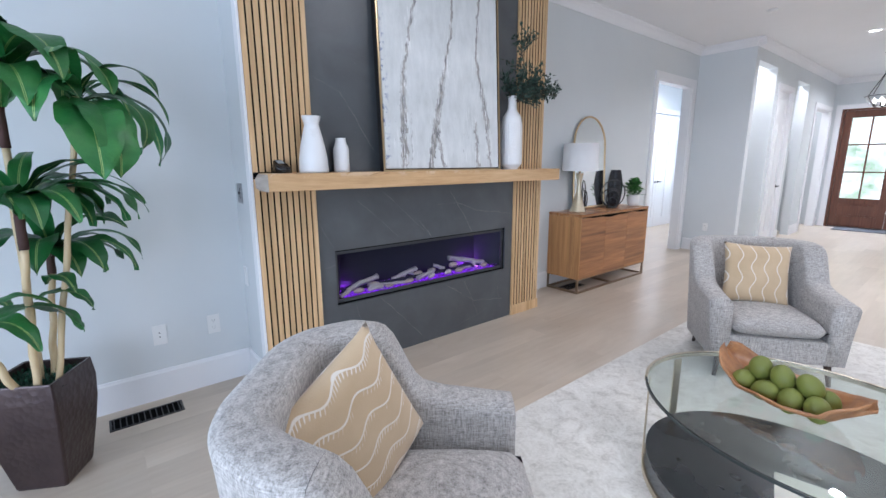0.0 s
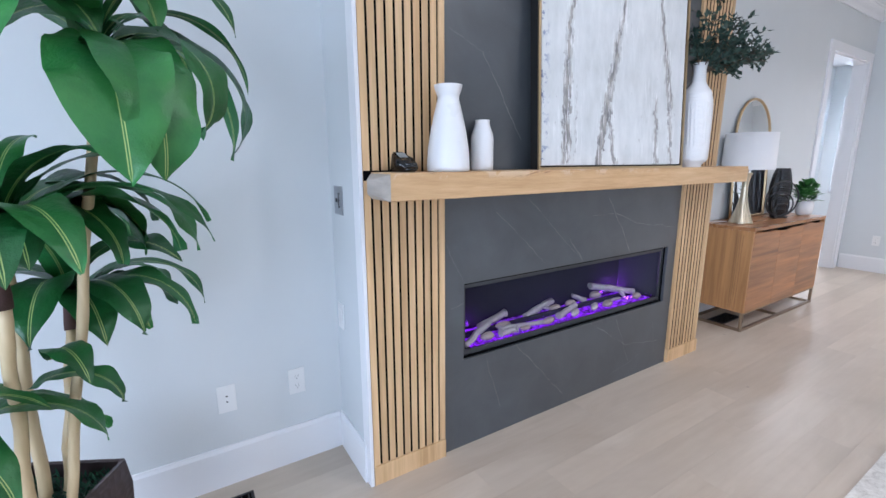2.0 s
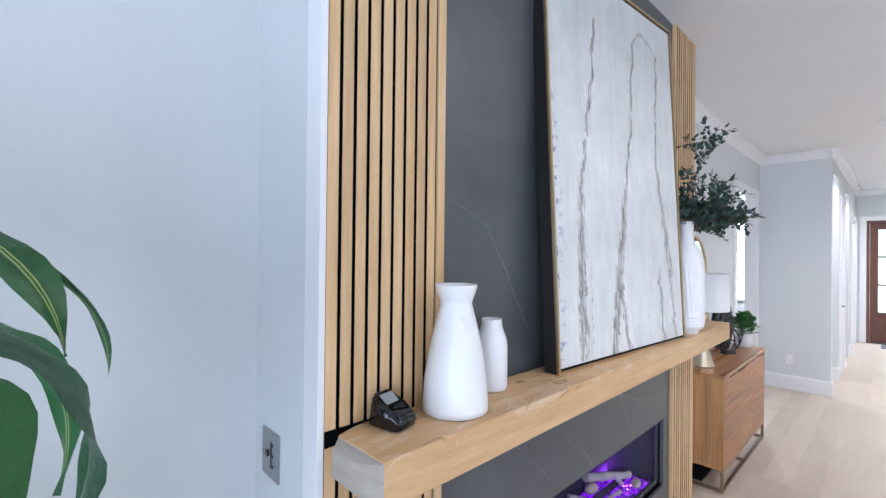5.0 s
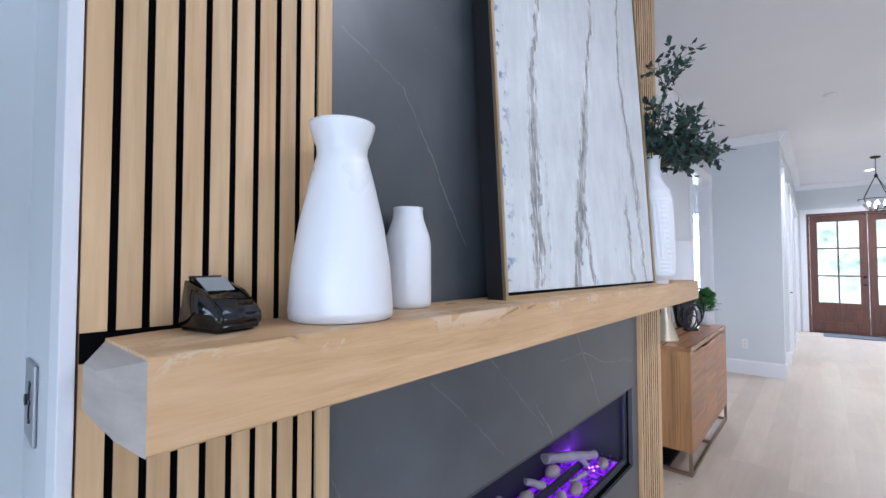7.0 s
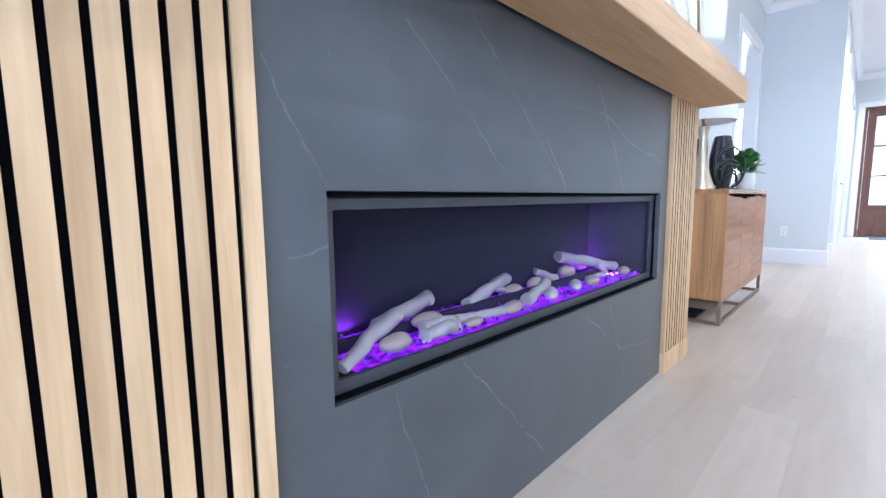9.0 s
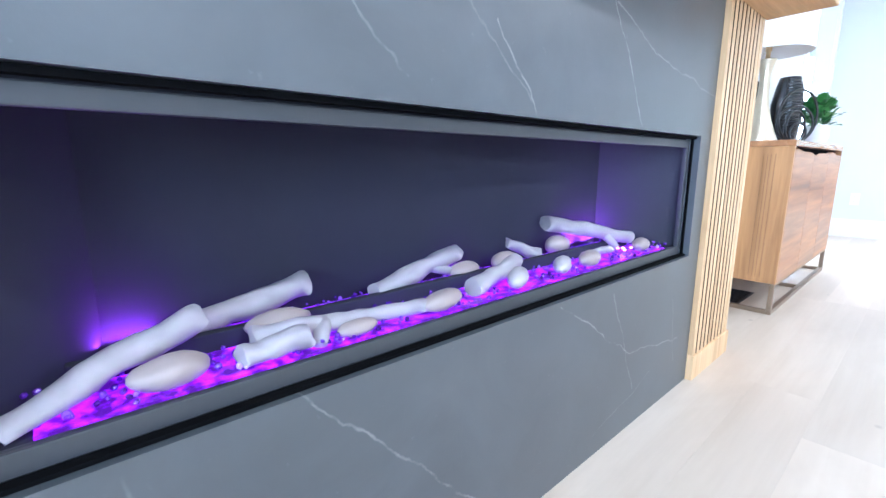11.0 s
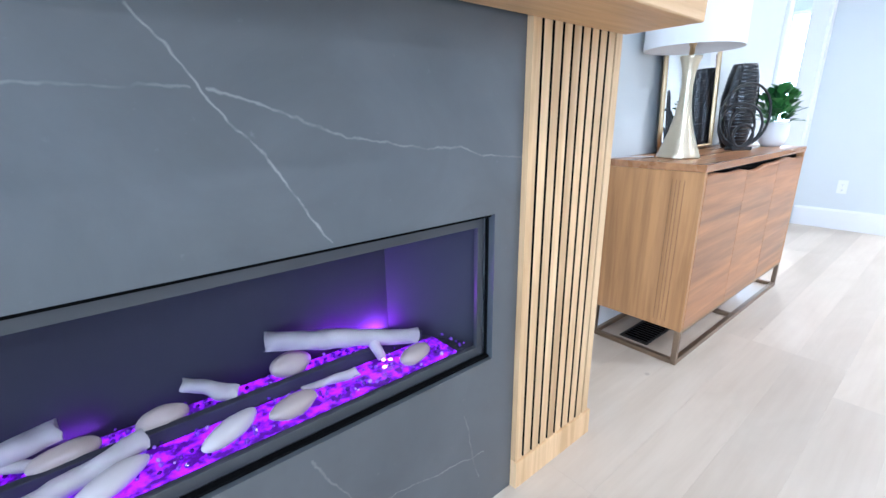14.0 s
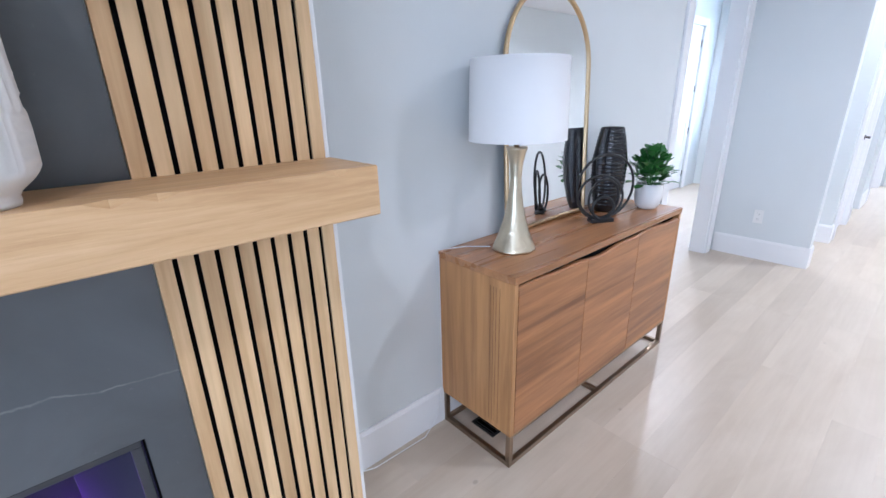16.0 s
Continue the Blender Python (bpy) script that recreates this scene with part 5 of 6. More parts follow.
def pillow_mesh(size, thick, seed, n=22):
    bm = bmesh.new()
    f, b = [], []
    for i in range(n + 1):
        r1, r2 = [], []
        for j in range(n + 1):
            u, v = 2 * i / n - 1, 2 * j / n - 1
            pinch = 1 - 0.07 * (1 - u * u) * abs(v) ** 3 - 0.0
            pinch2 = 1 - 0.07 * (1 - v * v) * abs(u) ** 3
            x, z = u * size / 2 * pinch2, v * size / 2 * pinch
            t = thick / 2 * max(0.0, (1 - u * u) * (1 - v * v)) ** 0.42
            t += 0.006 * noise.noise(Vector((u * 2.3, v * 2.3, seed))) * (1 - u * u) * (1 - v * v)
            r1.append(bm.verts.new((x, -t - 0.003, z)))
            r2.append(r1[-1] if i in (0, n) or j in (0, n) else bm.verts.new((x, t + 0.003, z)))
        f.append(r1)
        b.append(r2)
    for g in (f, b):
        for i in range(n):
            for j in range(n):
                bm.faces.new([g[i][j], g[i + 1][j], g[i + 1][j + 1], g[i][j + 1]])
    return bm


CHAIR_A = pose(0.826, 1.128, 0, 0, 0, 51) @ Matrix.Diagonal((1.06, 1.06, 1.0, 1))
CHAIR_B = pose(3.88, 1.06, 0.013, 0, 0, -53)
armchair(CHAIR_A, "grey tweed wingback armchair with a tilted beige pillow")
armchair(CHAIR_B, "grey tweed wingback armchair standing on a pale rug")
pa = part("throw_pillow", pillow_mesh(0.52, 0.16, 1), pillow_material(True), None, "", True, pose(0.680, 1.332, 0.655, -25, 64, -8))
tagged(pa, "beige pillow with white fern embroidery tilted on an armchair", "pillow", "beige pillows")
pb = part("throw_pillow", pillow_mesh(0.46, 0.13, 2), pillow_material(False), None, "", True, CHAIR_B @ pose(0, 0.135, 0.675, -16, 3, 0))
tagged(pb, "beige pillow with white wavy stripes leaning in an armchair", "pillow", "beige pillows")


def rug_material():
    n = Net("pale_rug")
    f = n.noise(7, 5, 0.7, None, 1.2)
    g = n.noise(60, 3)
    m = n.math("MULTIPLY_ADD", g, 0.3, n.math("MULTIPLY", f, 0.7))
    col = n.ramp(m, [(0.36, (0.50, 0.47, 0.42)), (0.48, (0.66, 0.63, 0.575)), (0.60, (0.76, 0.735, 0.685))])
    n.bump(m, 0.45, 0.01)
    return n.done(col, 0.95, 0.0, Sheen_Weight=0.2)


rug = part("area_rug", box(1.35, 5.05, -1.6, 1.762, 0.0006, 0.012, 0.004), rug_material())
tagged(rug, "pale cream mottled area rug on oak boards", "rug")


def oval_ring(rx, ry, z0, z1, w, n=72, deg0=0, deg1=360):
    bm = bmesh.new()
    rows = []
    closed = deg1 - deg0 >= 360
    for i in range(n if closed else n + 1):
        a = radians(deg0 + (deg1 - deg0) * i / n)
        c, s = math.cos(a), math.sin(a)
        rows.append([bm.verts.new((rx * c, ry * s, z0)), bm.verts.new((rx * c, ry * s, z1)), bm.verts.new(((rx - w) * c, (ry - w) * s, z1)), bm.verts.new(((rx - w) * c, (ry - w) * s, z0))])
    for i in range(n):
        a, b = rows[i], rows[(i + 1) % len(rows)]
        for k in range(4):
            bm.faces.new([a[k], a[(k + 1) % 4], b[(k + 1) % 4], b[k]])
    if not closed:
        bm.faces.new(rows[0])
        bm.faces.new(rows[-1])
    return bm


def oval_disc(rx, ry, z0, z1, a0=0.0, a1=2 * math.pi, n=64):
    pts = [(rx * math.cos(a0 + (a1 - a0) * i / n), ry * math.sin(a0 + (a1 - a0) * i / n)) for i in range(n if a1 - a0 > 6.2 else n + 1)]
    return extrude_poly(pts, 2, z0, z1)


TABLE_GLASS = glass("table_glass", (0.82, 0.91, 0.88), 0.0, 1.5)
tb = thing("coffee_table", "oval glass coffee table with champagne metal frame and black lower shelf", "coffee table", pose(2.335, 0.43, 0.0125, 0, 0, -6))
RX, RY, TH = 0.575, 0.685, 0.475
part("top_ring", oval_ring(RX, RY, TH - 0.032, TH, 0.012, 72, -80, 116), CHAMPAGNE, tb)
part("top_edge", oval_ring(RX - 0.003, RY - 0.003, TH - 0.014, TH - 0.003, 0.009, 72, 117, 279), paint("dark_edge", (0.03, 0.04, 0.04), 0.2, 20, 0.01, 0.1), tb, "dark polished glass edge")
gt = part("glass_top", oval_disc(RX - 0.013, RY - 0.013, TH - 0.012, TH - 0.002), TABLE_GLASS, tb, "clear greenish glass top")
gt.visible_shadow = False
part("base_ring", oval_ring(RX - 0.02, RY - 0.02, 0.0, 0.030, 0.012), CHAMPAGNE, tb)


def shelf_sector(deg0, deg1, n=48):
    """A shelf piece between two rays from an off-centre corner out to the oval."""
    pts = [(0.040, 0.127)]
    for i in range(n + 1):
        a = radians(deg0 + (deg1 - deg0) * i / n)
        pts.append(((RX - 0.033) * math.cos(a), (RY - 0.033) * math.sin(a)))
    return extrude_poly(pts, 2, 0.105, 0.117)


part("lower_shelf", shelf_sector(300.3, 547.7), paint("black_glass_shelf", (0.012, 0.014, 0.016), 0.28, 20, 0.01, 0.1), tb, "glossy black shelf")
part("lower_shelf", shelf_sector(188, 300), paint("cream_shelf", (0.62, 0.58, 0.50), 0.4, 60, 0.05, 0.06), tb, "cream shelf corner")
for deg in (113, 78, 205, 255, 345):
    a = radians(deg)
    lg = box(-0.007, 0.0, -0.024, 0.024, 0.0305, TH - 0.0325, 0.002)
    part("leg", lg, CHAMPAGNE, tb, at=Matrix.Translation(((RX - 0.02) * math.cos(a), (RY - 0.02) * math.sin(a), 0)) @ Matrix.Rotation(math.atan2(math.sin(a) / RY, math.cos(a) / RX), 4, "Z"))

# carved bowl with green fruit
BOWL_WOOD = wood("teak_root", (0.26, 0.10, 0.035), (0.50, 0.24, 0.10), 1, 30, 0.38, 0.1, 0.0, 0.3)


def root_bowl():
    bm = bmesh.new()
    n, m = 40, 16
    top, bot = [], []
    for i in range(n + 1):
        u = 2 * i / n - 1
        wid = 0.150 * max(0.0, 1 - abs(u) ** 2.6) ** 0.5 + 0.018 + 0.012 * noise.noise(Vector((u * 5, 0.3, 0)))
        tr, br = [], []
        for j in range(m + 1):
            v = 2 * j / m - 1
            x = v * wid
            y = u * 0.275 + 0.03 * noise.noise(Vector((u * 3, v, 4)))
            z = 0.012 + 0.062 * abs(v) ** 2.2 * (0.6 + 0.4 * (1 - u * u)) + 0.075 * abs(u) ** 2.4 + 0.016 * noise.noise(Vector((u * 4, v * 2.5, 2)))
            z += 0.055 * max(0.0, u - 0.6) / 0.4 + 0.03 * max(0.0, -u - 0.6) / 0.4
            tr.append(bm.verts.new((x, y, z + 0.011)))
            br.append(bm.verts.new((x * 1.02, y, max(0.0, z))))
        top.append(tr)
        bot.append(br)
    for i in range(n):
        for j in range(m):
            bm.faces.new([top[i][j], top[i + 1][j], top[i + 1][j + 1], top[i][j + 1]])
            bm.faces.new([bot[i][j + 1], bot[i + 1][j + 1], bot[i + 1][j], bot[i][j]])
        bm.faces.new([top[i][0], bot[i][0], bot[i + 1][0], top[i + 1][0]])
        bm.faces.new([top[i][m], top[i + 1][m], bot[i + 1][m], bot[i][m]])
    for i in (0, n):
        for j in range(m):
            bm.faces.new([top[i][j], top[i][j + 1], bot[i][j + 1], bot[i][j]])
    return bm


BOWL_AT = pose(2.345, 0.545, 0.0125 + TH - 0.0015, 0, 0, -14)
tagged(part("wooden_bowl", root_bowl(), BOWL_WOOD, None, "", True, BOWL_AT), "carved orange-brown teak root bowl full of green fruit", "bowl")
FRUIT = paint("green_fruit_skin", (0.160, 0.182, 0.032), 0.55, 160, 0.12, 0.22)
fm = mesh_of("green_fruit", blob(0.056, 0.046, 0.045, 5, 0.05, 3), FRUIT, True)
spots = [(-0.055, 0.15, 0.066), (0.045, 0.16, 0.066), (-0.06, 0.055, 0.060), (0.045, 0.065, 0.060), (-0.055, -0.040, 0.060), (0.045, -0.030, 0.060), (-0.045, -0.130, 0.064), (0.050, -0.120, 0.064), (0.0, 0.115, 0.128), (-0.01, 0.02, 0.126), (0.005, -0.075, 0.126)]
for i, (fx, fy, fz) in enumerate(spots):
    ob = new("green_fruit", fm)
    ob.matrix_basis = BOWL_AT @ pose(fx, fy, fz, 20 * i, 13 * i, 47 * i)
    tagged(ob, "matt green oval fruit piled in a wooden bowl", "fruit", "green fruit in the bowl")

# ---- tall corn plant ----
def big_leaf_material():
    n = Net("corn_plant_leaf")
    r = n.random()
    f = n.noise(9, 4, 0.6)
    col = n.ramp(n.math("MULTIPLY_ADD", r, 0.32, n.math("MULTIPLY", f, 0.62)), [(0.2, (0.005, 0.046, 0.014)), (0.5, (0.021, 0.145, 0.036)), (0.8, (0.058, 0.250, 0.054))])
    spot = n.math("MAXIMUM", n.step(n.noise(34, 3, 0.7), 0.62, 0.78), n.math("MULTIPLY", n.step(n.noise(4.5, 3, 0.6), 0.50, 0.72), 0.8))
    col = n.mix(n.math("MULTIPLY", spot, 0.45), col, (0.012, 0.05, 0.014))
    n.bump(n.noise(22, 4, 0.65), 0.45, 0.010)
    return n.done(col, n.math("MULTIPLY_ADD", f, 0.25, 0.27), 0.0)


LEAF = big_leaf_material()
RIB = paint("leaf_rib", (0.36, 0.48, 0.16), 0.45, 60, 0.05, 0.15)
BARK_PALE = Net("bamboo_cane")
_z = BARK_PALE.xyz()[2]
_f = BARK_PALE.noise(22, 3, 0.6, BARK_PALE.mapped((1, 1, 0.15)))
_c = BARK_PALE.ramp(_f, [(0.3, (0.50, 0.37, 0.20)), (0.7, (0.68, 0.54, 0.33))])
BARK_PALE.bump(_f, 0.2, 0.003)
BARK_PALE = BARK_PALE.done(_c, 0.5)
BARK_DARK = paint("dark_bark", (0.075, 0.035, 0.028), 0.8, 70, 0.5, 0.35)
POT_BRONZE = Net("hammered_bronze")
_h = POT_BRONZE.cells(34)
POT_BRONZE.bump(_h, 0.35, 0.006)
POT_BRONZE = POT_BRONZE.done(POT_BRONZE.ramp(POT_BRONZE.noise(4, 4), [(0.3, (0.045, 0.030, 0.030)), (0.7, (0.085, 0.060, 0.058))]), 0.30, 0.55)
MOSS = leaf_green("green_moss", (0.004, 0.030, 0.018), (0.018, 0.085, 0.045), 0.9)

plant = thing("corn_plant", "tall artificial corn plant with bamboo canes in a dark hammered pot", "plant", pose(-0.207, 2.862, 0))


def pot_mesh():
    bm = bmesh.new()
    rings = []
    for z, h, rr in ((0.0, 0.105, 0.012), (0.012, 0.110, 0.014), (0.18, 0.135, 0.014), (0.34, 0.155, 0.014), (0.46, 0.160, 0.012), (0.545, 0.152, 0.010), (0.552, 0.150, 0.008), (0.550, 0.138, 0.008), (0.50, 0.140, 0.008)):
        ring = []
        for cx_, cy_, a0 in ((1, 1, 0), (-1, 1, 90), (-1, -1, 180), (1, -1, 270)):
            for k in range(4):
                a = radians(a0 + 30 * k)
                ring.append(bm.verts.new((cx_ * (h - rr) + rr * math.cos(a), cy_ * (h - rr) + rr * math.sin(a), z)))
        rings.append(ring)
    for a, b in zip(rings, rings[1:]):
        for k in range(16):
            bm.faces.new([a[k], a[(k + 1) % 16], b[(k + 1) % 16], b[k]])
    bm.faces.new(rings[0])
    bm.faces.new(rings[-1])
    return bm


part("pot", moved(pot_mesh(), Matrix.Rotation(radians(61.6), 4, "Z")), POT_BRONZE, plant, "dark hammered bronze square pot")
rnd = random.Random(21)
moss = bmesh.new()
for _ in range(900):
    x, y = rnd.uniform(-0.135, 0.135), rnd.uniform(-0.135, 0.135)
    p = Matrix.Rotation(radians(61.6), 3, "Z") @ Vector((x, y, 0.498 + rnd.uniform(0, 0.02)))
    small_leaf(moss, p, Vector((rnd.uniform(-1, 1), rnd.uniform(-1, 1), rnd.uniform(0.0, 0.9))), Vector((0, 0, 1)), rnd.uniform(0.02, 0.045), 0.004)
tagged(part("moss", moss, MOSS, plant, "dark green moss filling the pot"), kind="stuff")


def cane(base, top, r, dark_from):
    base, top = Vector(base), Vector(top)
    n = 26
    pts = [base.lerp(top, i / n) + Vector((0.003 * math.sin(i * 0.7), 0.003 * math.cos(i * 0.5), 0)) for i in range(n + 1)]
    k = int(n * dark_from)
    stalk = part("cane", tube(pts[:k + 1], lambda q: r * (1.0 - 0.12 * q + (0.08 if int(q * k) % 6 == 0 else 0.0)), 12), BARK_PALE, plant, "pale bamboo cane", True)
    if k < n:
        part("cane_top", tube(pts[k:], lambda q: r * 1.12 * (1 + 0.05 * math.sin(q * 40)), 12), BARK_DARK, stalk, "dark bark at the cane top", True)
    return top


def leaf_mesh(az, elev, length, width, droop, twist, seed):
    """A strap leaf that rises at elev degrees and bends over by droop degrees along its length."""
    bm = bmesh.new()
    n = 24
    a = radians(az)
    out = Vector((math.cos(a), math.sin(a), 0))
    side0 = Vector((-math.sin(a), math.cos(a), 0))
    p = Vector((0, 0, 0))
    rows = []
    for i in range(n + 1):
        k = i / n
        e = radians(elev - droop * k ** 1.15)
        d = out * math.cos(e) + Vector((0, 0, math.sin(e)))
        nrm = -out * math.sin(e) + Vector((0, 0, math.cos(e)))
        tw = radians(twist) * k
        s = side0 * math.cos(tw) + nrm * math.sin(tw)
        up = nrm * math.cos(tw) - side0 * math.sin(tw)
        w = width / 2 * max(0.20 * (1 - k), 3.2 * k ** 0.8 * (1 - k) ** 0.9)
        wave = (0.07 * math.sin(k * 11 + seed) + 0.05 * math.sin(k * 23 + seed * 3)) * width
        rib = min(0.0036, w * 0.2)
        cols = [(-1.0, 0.10), (-0.55, 0.16), (-1, None), (-0.4, None), (0.4, None), (1, None), (0.55, 0.16), (1.0, 0.10)]
        row = []
        for idx, (c, h) in enumerate(cols):
            o = c * w if h is not None else c * rib
            lift = (h or 0.0) * w * 0.9 + (wave if idx in (0, 7) else 0.0) * (1 if idx == 0 else -1)
            row.append(bm.verts.new(p + s * o + up * lift))
        rows.append(row)
        p = p + d * (length / n)
    for q, r in zip(rows, rows[1:]):
        for k in range(7):
            f = bm.faces.new([q[k], q[k + 1], r[k + 1], r[k]])
            f.material_index = 1 if k in (2, 4) else 0
    return bm


def add_leaf(at, az, elev, length, width, droop, twist, seed):
    me = bpy.data.meshes.new("leaf")
    bm = leaf_mesh(az, elev, length, width, droop, twist, seed)
    bm.to_mesh(me)
    bm.free()
    me.materials.append(LEAF)
    me.materials.append(RIB)
    for q in me.polygons:
        q.use_smooth = True
    ob = new("leaf", me)
    ob.parent = plant
    ob.matrix_basis = Matrix.Translation(at)


def crown_of_leaves(at, specs, grow=1.0):
    for i, (az, elev, length, width, droop, twist) in enumerate(specs):
        add_leaf(Vector(at) + Vector((0.012 * math.cos(radians(az)), 0.012 * math.sin(radians(az)), 0.004 * i - 0.03)), az, elev, length * grow, width * grow, droop, twist, i * 1.7)


OX, OY = 0.207, -2.862      # world to plant
t1 = cane((0.005, -0.125, 0.50), (0.070, -0.205, 1.335), 0.0160, 0.84)
t2 = cane((0.075, -0.095, 0.50), (0.316, -0.148, 1.822), 0.0135, 1.0)
t3 = cane((-0.055, -0.110, 0.50), (-0.150, -0.180, 0.86), 0.0165, 0.72)
t4 = cane((0.005, 0.020, 0.50), (0.055, -0.030, 1.80), 0.0165, 0.86)
t5 = cane((0.055, 0.035, 0.50), (0.115, 0.215, 1.10), 0.016, 0.84)
crown_of_leaves(t2, [
    (-82, 0, 0.51, 0.225, 106, 4), (-68, 5, 0.52, 0.200, 127, -5), (-27, 28, 0.45, 0.150, 172, 8), (5, 26, 0.56, 0.120, 166, 10),
    (39, 24, 0.62, 0.085, 140, 6), (22, 52, 0.52, 0.050, 150, -8), (60, 50, 0.56, 0.050, 140, 0), (100, 58, 0.44, 0.095, 150, 6),
    (150, 46, 0.48, 0.115, 140, 0), (-112, 34, 0.46, 0.150, 128, 5), (-150, 40, 0.50, 0.130, 140, -8), (-100, 64, 0.40, 0.105, 110, 12),
    (-30, 62, 0.44, 0.065, 150, 10), (170, 34, 0.46, 0.12, 120, 0),
])
crown_of_leaves((0.040, -0.012, 1.38), [
    (-35, 44, 0.42, 0.150, 140, 5), (0, 38, 0.40, 0.145, 135, -5), (32, 46, 0.40, 0.130, 140, 4), (-70, 40, 0.36, 0.140, 130, 0), (15, 60, 0.46, 0.110, 150, 6), (140, 46, 0.38, 0.12, 130, 0),
])
crown_of_leaves(t1, [
    (-60, 58, 0.46, 0.120, 130, 5), (-15, 60, 0.54, 0.095, 135, -6), (20, 64, 0.58, 0.060, 140, 6), (60, 62, 0.46, 0.110, 130, 0),
    (-100, 58, 0.44, 0.115, 130, 6), (-145, 58, 0.48, 0.125, 135, 0), (170, 60, 0.48, 0.117, 130, 5), (120, 62, 0.44, 0.110, 125, 0),
    (-35, 74, 0.42, 0.080, 100, 8), (-120, 76, 0.42, 0.080, 95, 0), (5, 70, 0.40, 0.07, 95, 4), (80, 78, 0.40, 0.07, 90, 0),
    (0, 50, 0.50, 0.150, 140, 5), (18, 42, 0.46, 0.150, 130, -5),
    (-170, 34, 0.46, 0.14, 110, 0), (40, 38, 0.42, 0.12, 120, -4), (-75, 36, 0.36, 0.11, 115, 0),
], 1.05)
crown_of_leaves(t4, [
    (-75, 58, 0.58, 0.190, 140, 6), (-40, 66, 0.46, 0.150, 145, -5), (-10, 60, 0.50, 0.150, 150, 5), (-98, 56, 0.58, 0.190, 145, 0),
    (-130, 58, 0.58, 0.166, 145, 6), (-170, 60, 0.54, 0.152, 140, 0), (55, 62, 0.50, 0.131, 135, 0), (110, 64, 0.48, 0.131, 135, 5),
    (-30, 78, 0.66, 0.180, 172, 6), (-62, 76, 0.70, 0.185, 165, -6), (15, 80, 0.60, 0.15, 165, 5), (-100, 74, 0.72, 0.18, 160, 5), (-155, 74, 0.72, 0.17, 160, 5),
    (-150, 36, 0.48, 0.180, 115, 6), (-80, 78, 0.50, 0.117, 105, 6), (-118, 32, 0.44, 0.160, 110, 0), (170, 46, 0.5, 0.17, 120, 4), (20, 46, 0.46, 0.14, 125, 0),
])
crown_of_leaves(t5, [
    (-26, 46, 0.46, 0.105, 138, 5), (-8, 56, 0.48, 0.080, 150, 8), (-55, 48, 0.42, 0.135, 135, 0), (22, 52, 0.36, 0.100, 140, -5),
    (-95, 52, 0.44, 0.135, 130, 5), (-40, 68, 0.48, 0.12, 115, 5), (-70, 30, 0.36, 0.125, 105, 0), (-130, 56, 0.42, 0.125, 130, 0),
    (-10, 28, 0.32, 0.110, 100, -5), (170, 58, 0.36, 0.110, 130, 0), (-100, 74, 0.46, 0.11, 100, 4), (-45, 14, 0.32, 0.115, 80, 4),
], 1.05)
crown_of_leaves(t3, [
    (-45, 48, 0.38, 0.117, 130, 5), (0, 50, 0.46, 0.117, 140, 0), (-95, 50, 0.38, 0.117, 130, 4), (-140, 52, 0.36, 0.117, 130, 0),
    (170, 55, 0.36, 0.110, 130, 0), (70, 58, 0.34, 0.110, 130, 0), (20, 30, 0.44, 0.124, 110, 0), (-20, 68, 0.36, 0.083, 120, 0),
])
add_leaf((0.055, -0.11, 0.93), -14, 36, 0.27, 0.090, 128, 8, 3.0)
add_leaf((0.100, -0.085, 0.99), -60, 50, 0.26, 0.085, 125, -6, 5.0)

# ---- doors, windows and lights ----
MAHOGANY = wood("mahogany_door", (0.075, 0.026, 0.014), (0.165, 0.062, 0.034), 2, 40, 0.32, 0.12)
PANE = glass("window_pane", (0.97, 0.99, 1.0), 0.0, 1.1)


def entry_door(y0, y1, name, label):
    """A glazed wooden door leaf in the plane x, six panes over a raised panel."""
    x0, h = FRONT + 0.06, 2.625
    d = thing(name, label, "door", pose(x0, y0, 0.02), "", "structure")
    w = y1 - y0
    st, zt, zb = 0.135, h - 0.15, 0.66
    part("stile", box(0, 0.05, 0.002, st, 0, h, 0.002), MAHOGANY, d)
    part("stile", box(0, 0.05, w - st, w - 0.002, 0, h, 0.002), MAHOGANY, d)
    part("rail", box(0, 0.05, st, w - st, zt, h, 0.002), MAHOGANY, d)
    part("rail", box(0, 0.05, st, w - st, 0, 0.24, 0.002), MAHOGANY, d)
    part("rail", box(0, 0.05, st, w - st, 0.54, zb, 0.002), MAHOGANY, d)
    part("raised_panel", joined(box(0.014, 0.036, st, w - st, 0.24, 0.54), box(0.004, 0.014, st + 0.05, w - st - 0.05, 0.285, 0.495, 0.006)), MAHOGANY, d)
    gw, gh = (w - 2 * st - 0.03) / 2, (zt - zb - 0.06) / 3
    part("glazing_bar", box(0.006, 0.044, w / 2 - 0.015, w / 2 + 0.015, zb, zt), MAHOGANY, d)
    for k in (1, 2):
        z = zb + k * (gh + 0.03) - 0.03
        for q in (0, 1):
            ya = st + q * (gw + 0.03)
            part("glazing_bar", box(0.006, 0.044, ya, ya + gw, z, z + 0.03), MAHOGANY, d)
    for k in range(3):
        for q in (0, 1):
            ya, z = st + q * (gw + 0.03), zb + k * (gh + 0.03)
            pn = part("pane", box(0.022, 0.027, ya, ya + gw, z, z + gh), PANE, d)
            pn.visible_shadow = False
    return d


